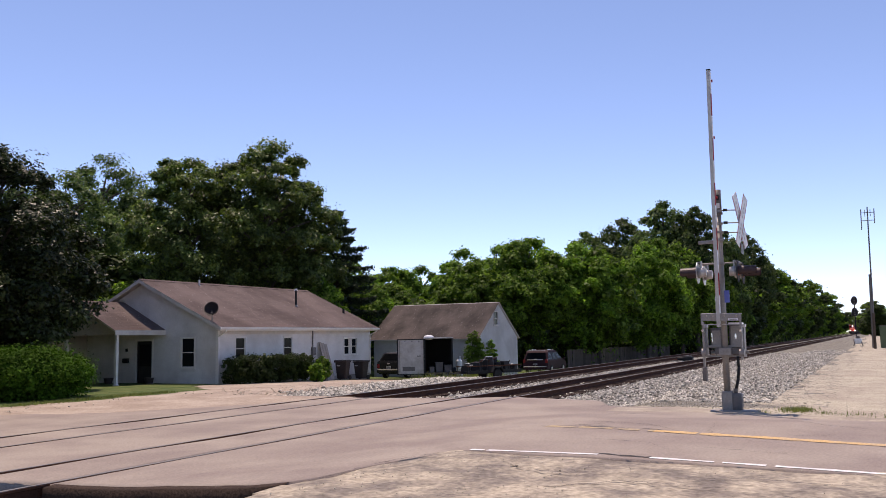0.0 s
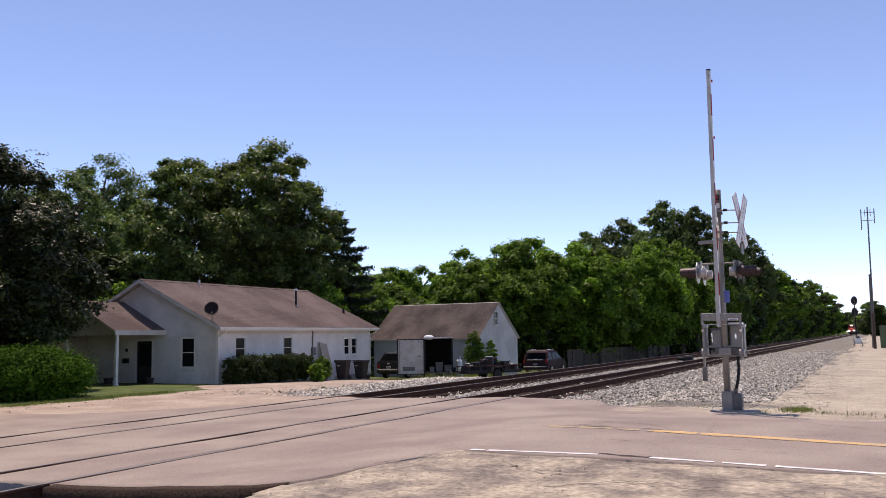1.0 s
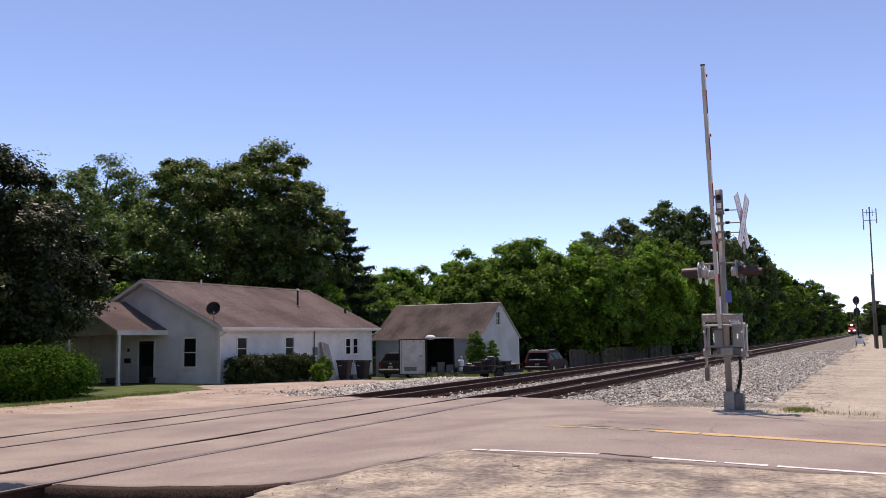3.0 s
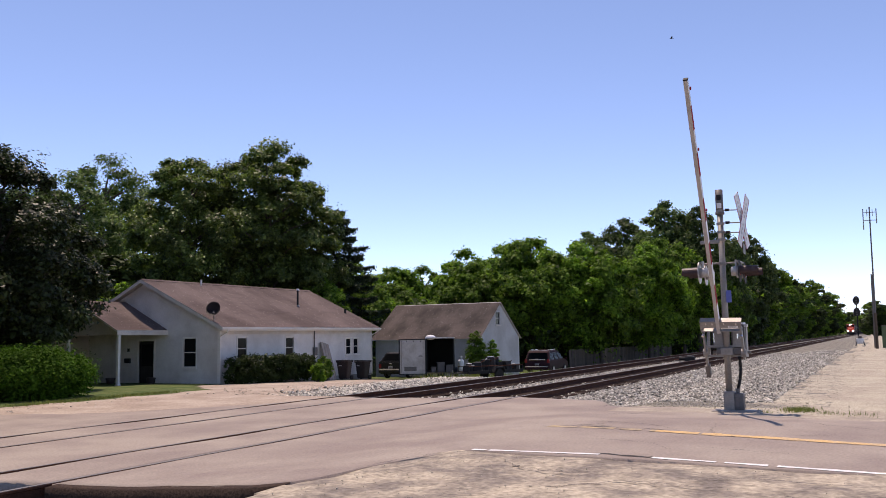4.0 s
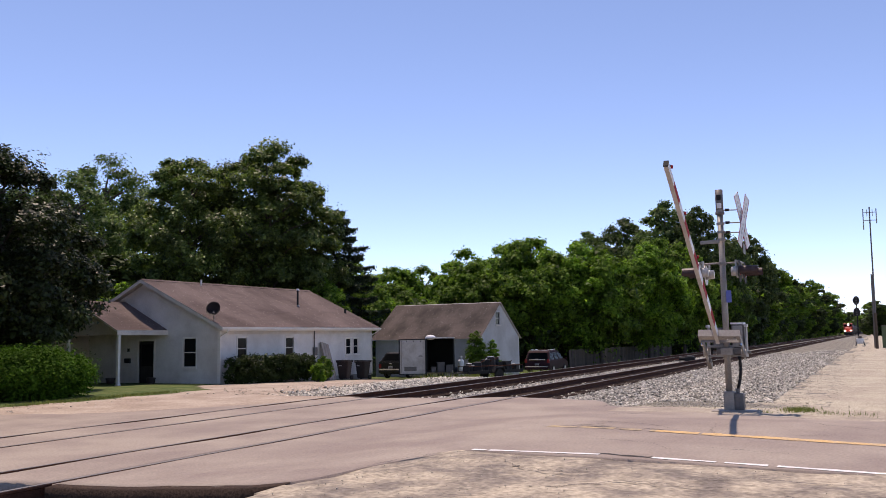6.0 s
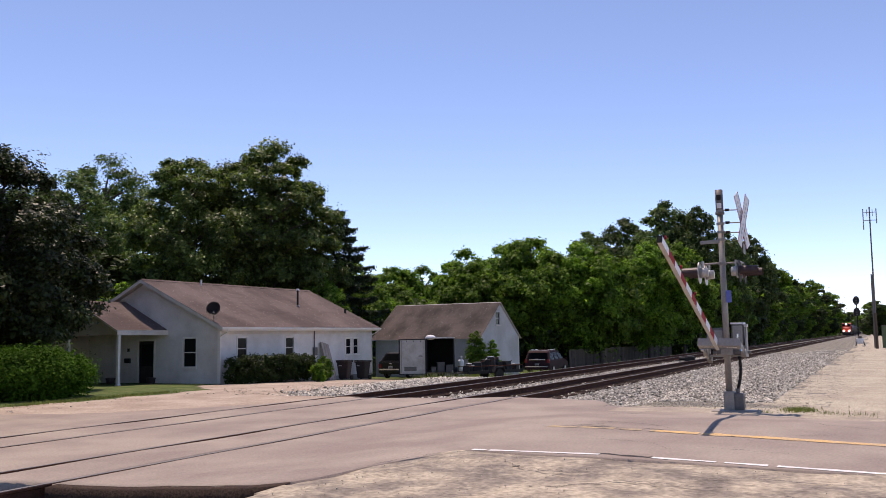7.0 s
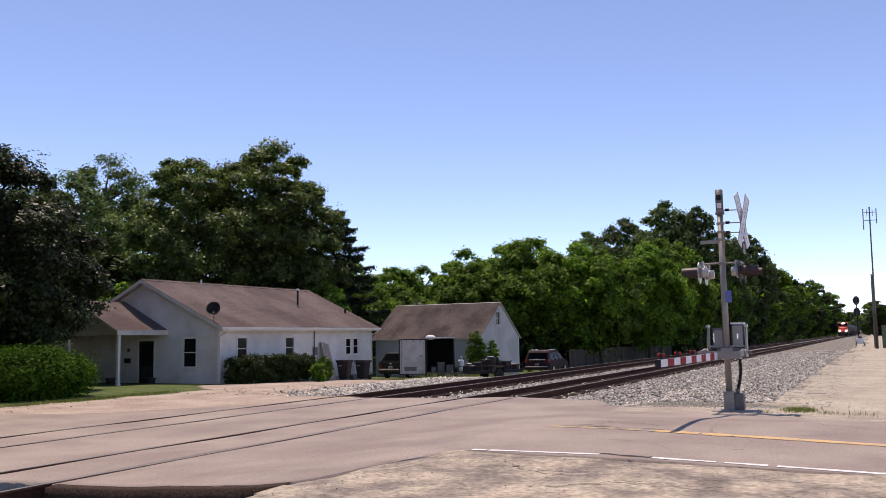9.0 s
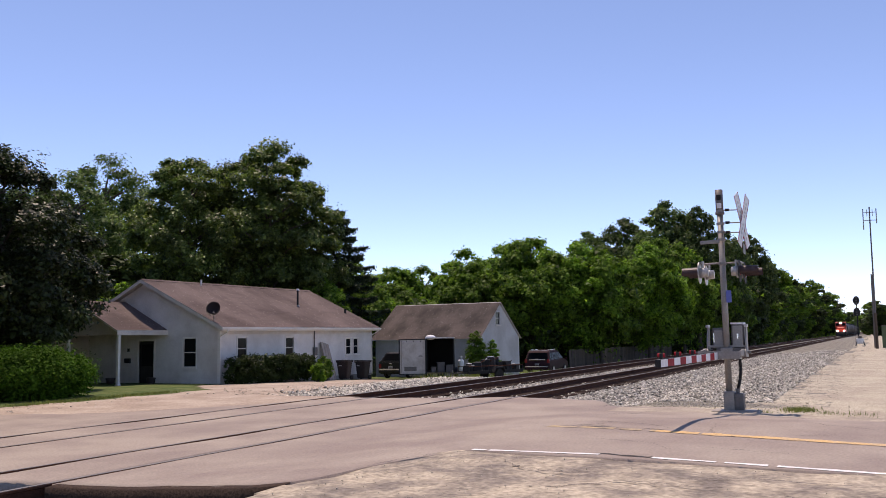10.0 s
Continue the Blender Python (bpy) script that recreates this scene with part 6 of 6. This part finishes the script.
thicket("undergrowth", [(76, 28.0), (104, 24.6), (130, 22.0), (180, 21.0), (260, 21.5), (420, 22.5)], 420, 3.4, 1.4, 60000, 0.26, LEAF_DARK, 301, "tangled green undergrowth along the tracks")
thicket("undergrowth", [(62, 33), (72, 31), (84, 29), (110, 28), (150, 27)], 260, 4.5, 2.5, 36000, 0.28, LEAF_DARK, 302, "dark undergrowth below the trees")
thicket("undergrowth", [(28, 44), (38, 43), (52, 44), (66, 42), (90, 40)], 260, 5.0, 3.0, 36000, 0.26, LEAF_DARK, 303, "dark shrubs behind the yards")
thicket("undergrowth", [(140, 23.5), (260, 24), (420, 25), (700, 27), (1000, 27)], 240, 4.0, 2.0, 16000, 0.6, LEAF_MID, 304, "distant undergrowth beside the tracks")
shrub("round_bush", pose(20.1, 25.5, -0.02), 2.3, 1.8, 1.36, 80000, 0.06, LEAF_BUSH, 311, "large rounded clipped green bush in the front yard", "bush", n_clump=300)
shrub("hedge", pose(33.75, 25.85, float(zg(34, 25.7))), 2.9, 0.42, 1.28, 44000, 0.055, LEAF_DARK, 321, "dark green hedge along the house wall", "hedge", True, 280)
shrub("hedge_shrub", pose(37.6, 25.6, float(zg(38, 25.5))), 0.5, 0.45, 1.25, 5000, 0.07, LEAF_MID, 331, "small green shrub at the end of the hedge")
shrub("light_shrub", pose(35.6, 24.55, float(zg(35.6, 24.5))), 0.5, 0.4, 0.9, 1500, 0.14, LEAF_LIGHT, 341, "bright broad-leaved plant in front of the hedge", n_clump=30)
shrub("lilac_bush", pose(36.4, 38.5, -0.4), 2.5, 1.7, 5.7, 20000, 0.13, LEAF_LIGHT, 351, "light green shrub behind the house", n_clump=80)
tree("sapling", pose(50.75, 22.98, float(zg(50.8, 23))), 2.9, 0.66, 0.03, 11000, 0.065, LEAF_MID, 361, "leafy sapling in front of the garage", 60, "saplings", 0.34, 0.9)
tree("sapling", pose(52.6, 22.62, float(zg(52.9, 22.6))), 2.35, 0.50, 0.03, 7000, 0.06, LEAF_LIGHT, 371, "light green leafy sapling in front of the garage", 50, "saplings", 0.34, 0.9)
shrub("vine_shrub", pose(47.6, 30.3, -0.7), 0.9, 0.9, 2.9, 5000, 0.12, LEAF_LIGHT, 381, "bright shrub at the house corner")


def tufts(name, spots, seed, h, label):
    r = np.random.default_rng(seed)
    v, f = [], []
    for x, y, n, sp in spots:
        for _ in range(n):
            px_, py_ = x + r.normal(0, sp), y + r.normal(0, sp * 0.6)
            z = float(zg(px_, py_)) + 0.01
            a, ln = r.uniform(0, 6.28), h * r.uniform(0.4, 1.2)
            dx, dy, w = math.cos(a) * ln * 0.5, math.sin(a) * ln * 0.5, 0.012
            k5 = len(v)
            v += [(px_ - w * math.sin(a), py_ + w * math.cos(a), z), (px_ + w * math.sin(a), py_ - w * math.cos(a), z), (px_ + dx, py_ + dy, z + ln)]
            f.append((k5, k5 + 1, k5 + 2))
    return tagged(raw(name, v, f, BLADE, sizes=3), label, "weeds", kind="stuff")


tufts("weeds", [(21.9, 1.75, 700, 0.3), (21.2, 1.1, 70, 0.25), (20.9, 0.5, 60, 0.3), (21.3, 2.5, 40, 0.15), (20.3, -0.3, 60, 0.4), (20.6, 2.3, 40, 0.1)], 401, 0.10, "pale green weeds at the pavement's edge")
tufts("tall_grass", [(47.5, 21.4, 500, 0.8), (44.8, 21.2, 300, 0.7), (50.2, 20.9, 300, 0.7), (60, 21.5, 400, 1.0), (56.5, 21.4, 300, 0.8), (42, 21.5, 200, 0.8)], 402, 0.4, "long grass round the trailers")
tufts("lawn_blades", [(18 + 0.7 * i, 22.9 + 0.02 * i, 260, 0.40) for i in range(9)], 403, 0.09, "grass blades along the lawn's edge")

# ---- distance: signal, mast, cabinets ----
bs_ = thing("block_signal", pose(150.0, 2.85, -0.1), "tall railway block signal with two dark heads", "railway signal")
part("signal_mast", tubed((0, 0, 0), (0, 0, 7.3), 0.09, 0.08, 12), BLACK, bs_)
for zz in (6.55, 4.75):
    hd = part("signal_head", boxed(-0.25, 0.1, -0.32, 0.32, zz - 0.62, zz + 0.62, 0.12), BLACK, bs_)
    dsc = tubed((-0.30, 0, zz), (-0.27, 0, zz), 0.58, 0.58, 24)
    bmesh.ops.transform(dsc, matrix=Matrix.Translation((0, 0, zz)) @ Matrix.Diagonal((1, 0.8, 1.15, 1)) @ Matrix.Translation((0, 0, -zz)), verts=dsc.verts)
    part("target", dsc, BLACK, hd, "black oval signal target")
    for dz in (-0.4, 0.0, 0.4):
        part("lens", tubed((-0.32, 0, zz + dz), (-0.29, 0, zz + dz), 0.1, 0.1, 12), GREYPAINT, hd)
for yy in (0.2, 0.5):
    part("ladder_rail", boxed(0.2, 0.24, yy - 0.02, yy + 0.02, 0.0, 6.8), GREYPAINT, bs_)
for i in range(20):
    part("rung", boxed(0.21, 0.23, 0.2, 0.5, 0.4 + 0.32 * i, 0.43 + 0.32 * i), GREYPAINT, bs_)
part("signal_base", boxed(-0.4, 0.4, -0.4, 0.4, 0, 0.6, 0.05), GREYPAINT, bs_)
rc = thing("relay_cabinet", pose(116.0, 2.05, 0.0 - 0.1), "small white trackside cabinet on legs", "cabinet")
part("cabinet_body", boxed(-0.3, 0.3, -0.42, 0.42, 0.35, 0.95, 0.12), WHITE, rc)
for sx in (-0.25, 0.25):
    for sy in (-0.42, 0.42):
        part("leg", tubed((sx, sy * 1.25, 0.0), (sx, sy * 0.8, 0.6), 0.07, 0.06, 10), GREYPAINT, rc)
part("cap", boxed(-0.2, 0.2, -0.2, 0.2, 0.95, 1.25, 0.05), GREYPAINT, rc)
rad = thing("radio_mast", pose(97.0, 0.22, -0.1, 0.45, 0, 0), "slim grey radio mast with dipole antennas", "antenna mast")
part("pole", tubed((0, 0, 0), (0, 0, 14.3), 0.09, 0.06, 12), GREYPAINT, rad)
part("pole_sleeve", tubed((0, 0, 0), (0, 0, 3.6), 0.14, 0.13, 12), WOOD, rad, "thicker brown lower post")
part("antenna_boom", boxed(-0.03, 0.03, -0.62, 0.62, 13.7, 13.76), STEEL, rad)
part("antenna_boom", boxed(-0.03, 0.03, -0.62, 0.62, 12.9, 12.96), STEEL, rad)
for s in (-1, 1):
    part("dipole", tubed((0, s * 0.6, 12.6 - 0.6 * (s > 0)), (0, s * 0.6, 14.1), 0.05, 0.05, 8), STEEL, rad)
for s in (-1, 1):
    part("dipole", tubed((0.5, s * 0.25, 13.4), (0.5, s * 0.25, 14.1), 0.03, 0.03, 8), STEEL, rad)
pl2 = thing("utility_pole", pose(99.6, 0.38, -0.1, 0.5, 0, 0), "weathered grey utility pole", "pole")
part("pole", tubed((0, 0, 0), (0, 0, 7.6), 0.11, 0.09, 12), GREYPAINT, pl2)
part("pole_cap", tubed((0, 0, 7.6), (0, 0, 7.66), 0.12, 0.08, 12), STEEL, pl2)
gc = thing("equipment_cabinet", pose(100.0, -0.98, -0.1), "green metal equipment cabinet", "cabinet")
part("cabinet_body", boxed(-0.5, 0.5, -0.7, 0.7, 0.12, 2.3, 0.04), mat("green_enamel", (0.10, 0.14, 0.07), 0.6, var=0.15), gc)
part("plinth", boxed(-0.55, 0.55, -0.75, 0.75, 0.0, 0.12, 0.01), CONCRETE, gc)
part("cabinet_roof", boxed(-0.56, 0.56, -0.76, 0.76, 2.3, 2.38, 0.02), GREYPAINT, gc)

# ---- train on the near track, nose towards the road ----
TY = TRACKS["near"]


def bogie(parent, x):
    bo = part("bogie", boxed(x - 1.3, x + 1.3, -1.1, 1.1, 0.35, 0.85, 0.08), BLACK, parent)
    for dx in (-0.9, 0.9):
        for s in (-1, 1):
            part("wheel", tubed((x + dx, s * 0.70, 0.47), (x + dx, s * 0.82, 0.47), 0.46, 0.46, 18), RUST, bo)


loco = thing("locomotive", pose(476, TY, 0.012), "red-orange diesel locomotive with its headlights lit", "locomotive")
part("frame", boxed(0.3, 20.0, -1.5, 1.5, 0.95, 1.5, 0.05), BLACK, loco)
part("nose", prismed([(0.9, 1.5), (0.9, 2.7), (1.2, 2.95), (2.6, 3.05), (2.6, 1.5)], "y", -1.0, 1.0), LOCO_RED, loco, "red-orange short nose")
cab = part("cab", prismed([(2.6, 1.5), (2.6, 3.3), (2.9, 4.35), (3.4, 4.6), (5.6, 4.6), (5.6, 1.5)], "y", -1.5, 1.5), LOCO_RED, loco, "red-orange cab")
for s in (-1, 1):
    part("windscreen", prismed([(2.56, 3.4), (2.8, 4.2), (2.84, 4.2), (2.6, 3.4)], "y", s * 0.85 - 0.5, s * 0.85 + 0.5), GLASS, cab)
part("hood", boxed(5.6, 19.2, -0.95, 0.95, 1.5, 4.3, 0.08), LOCO_RED, loco)
part("pilot", prismed([(0.0, 0.18), (0.0, 0.9), (0.3, 1.5), (0.6, 1.5), (0.6, 0.18)], "y", -1.35, 1.35), BLACK, loco, "black plough")
part("fuel_tank", boxed(8, 13, -1.3, 1.3, 0.4, 0.95, 0.1), BLACK, loco)
part("number_board", boxed(2.75, 2.95, -0.7, 0.7, 4.36, 4.56, 0.02), BLACK, cab)
hl = part("headlight_housing", boxed(2.6, 3.0, -0.45, 0.45, 3.95, 4.5, 0.04), BLACK, cab)
for s in (-1, 1):
    part("headlight", tubed((2.55, s * 0.22, 4.22), (2.62, s * 0.22, 4.22), 0.15, 0.15, 16), LAMP, hl, "bright headlight")
    part("ditch_light", tubed((0.22, s * 0.95, 1.75), (0.3, s * 0.95, 1.75), 0.19, 0.19, 16), LAMP, loco, "bright ditch light")
    part("handrail", tubed((0.5, s * 1.4, 1.5), (0.5, s * 1.4, 2.5), 0.03, 0.03, 8), WHITE, loco)
    part("step", boxed(0.3, 0.9, s * 1.35 - 0.15, s * 1.35 + 0.15, 0.5, 1.2), BLACK, loco)
bogie(loco, 4.0)
bogie(loco, 16.0)
part("coupler", boxed(-0.35, 0.1, -0.15, 0.15, 0.75, 1.05, 0.04), RUST, loco)


def tank_car():
    t = thing("tank_car", pose(497, TY, 0.012), "black railway tank car behind the locomotive", "tank car", "tank cars of the train")
    b = tubed((0.7, 0, 2.75), (15.3, 0, 2.75), 1.5, 1.5, 24)
    tube(b, (0.2, 0, 2.75), (0.7, 0, 2.75), 0.9, 1.5, 24)
    tube(b, (15.3, 0, 2.75), (15.8, 0, 2.75), 1.5, 0.9, 24)
    part("tank", b, TANK, t)
    part("sill", boxed(0, 16, -0.35, 0.35, 0.95, 1.3), BLACK, t)
    part("dome", tubed((8, 0, 4.2), (8, 0, 4.65), 0.55, 0.55, 16), TANK, t)
    part("walkway", boxed(6.8, 9.2, -1.1, 1.1, 4.2, 4.25), BLACK, t)
    for x in (0.1, 15.9):
        part("end_platform", boxed(x - 0.1, x + 0.1, -1.3, 1.3, 1.2, 1.3), BLACK, t)
    bogie(t, 2.2)
    bogie(t, 13.8)
    part("coupler", boxed(-0.35, 0.05, -0.15, 0.15, 0.75, 1.05, 0.04), RUST, t)
    return t


train_cars = [tank_car()]
for i in range(1, 14):
    train_cars.append(copy_thing(train_cars[0], pose(497 + 16.6 * i, TY, 0.012)))


# a small bird crossing the sky
bird = thing("bird", pose(60, 20, 30), "small dark bird flying across the sky", "bird")
bb = bmesh.new()
bmesh.ops.create_uvsphere(bb, u_segments=10, v_segments=8, radius=0.05, matrix=Matrix.Diagonal((2.0, 0.9, 0.8, 1)))
part("bird_body", bb, BLACK, bird, smooth=True)
for s in (-1, 1):
    wq = bmesh.new()
    wq.faces.new([wq.verts.new(p) for p in ((0.05, s * 0.03, 0.02), (0.03, s * 0.16, 0.06), (-0.06, s * 0.17, 0.05), (-0.06, s * 0.03, 0.02))])
    bmesh.ops.solidify(wq, geom=wq.faces[:], thickness=0.006)
    part("wing", wq, BLACK, bird)
part("bird_tail", boxed(-0.17, -0.08, -0.025, 0.025, -0.005, 0.005), BLACK, bird)


# ---- what moves ----
def motions():
    speed, start = 17.6, 473.5
    for k6, ob in enumerate([loco] + train_cars):
        x = start if k6 == 0 else start + 20.8 + 16.6 * (k6 - 1)
        walk(ob, [(t, pose(x - speed * t, TY, 0.012)) for t in (0.0, 2.5, 5.0, 7.5, 10.0)])
    swing = [(0.0, 4.2), (1.0, 4.2), (2.1, 4.3), (2.3, 5.0), (2.5, 6.4), (2.7, 8.4), (3.2, 16.6), (3.6, 25.2), (4.0, 32.3), (4.5, 38.0), (5.0, 44.9), (5.5, 51.1), (5.7, 53.7), (6.2, 60.6),
             (6.8, 68.6), (7.1, 72.8), (7.5, 77.6), (8.0, 83.2), (8.2, 85.4), (8.4, 87.3), (8.6, 89.2), (8.75, 89.9), (9.0, 89.9), (10.0, 89.9)]
    walk(bird, [(t, pose(x, y, z, 0, 0, 115)) for t, x, y, z in [(0, 45.7, -39.1, 37.5), (3.0, 56.0, -12.6, 30.1), (4.0, 55.8, 10.9, 20.9), (4.2, 55.4, 16.1, 18.5), (4.5, 53.4, 23.1, 16.3), (5.0, 49.5, 31.6, 14.2), (6.0, 39.8, 43.8, 11.5), (10.0, 8.4, 65.3, 7.0)]])
    base = pose(*PIVOT) @ Matrix.Rotation(radians(1.06), 4, "X")
    walk(gate, [(t, base @ Matrix.Rotation(radians(-a), 4, "Y")) for t, a in swing])


motions()
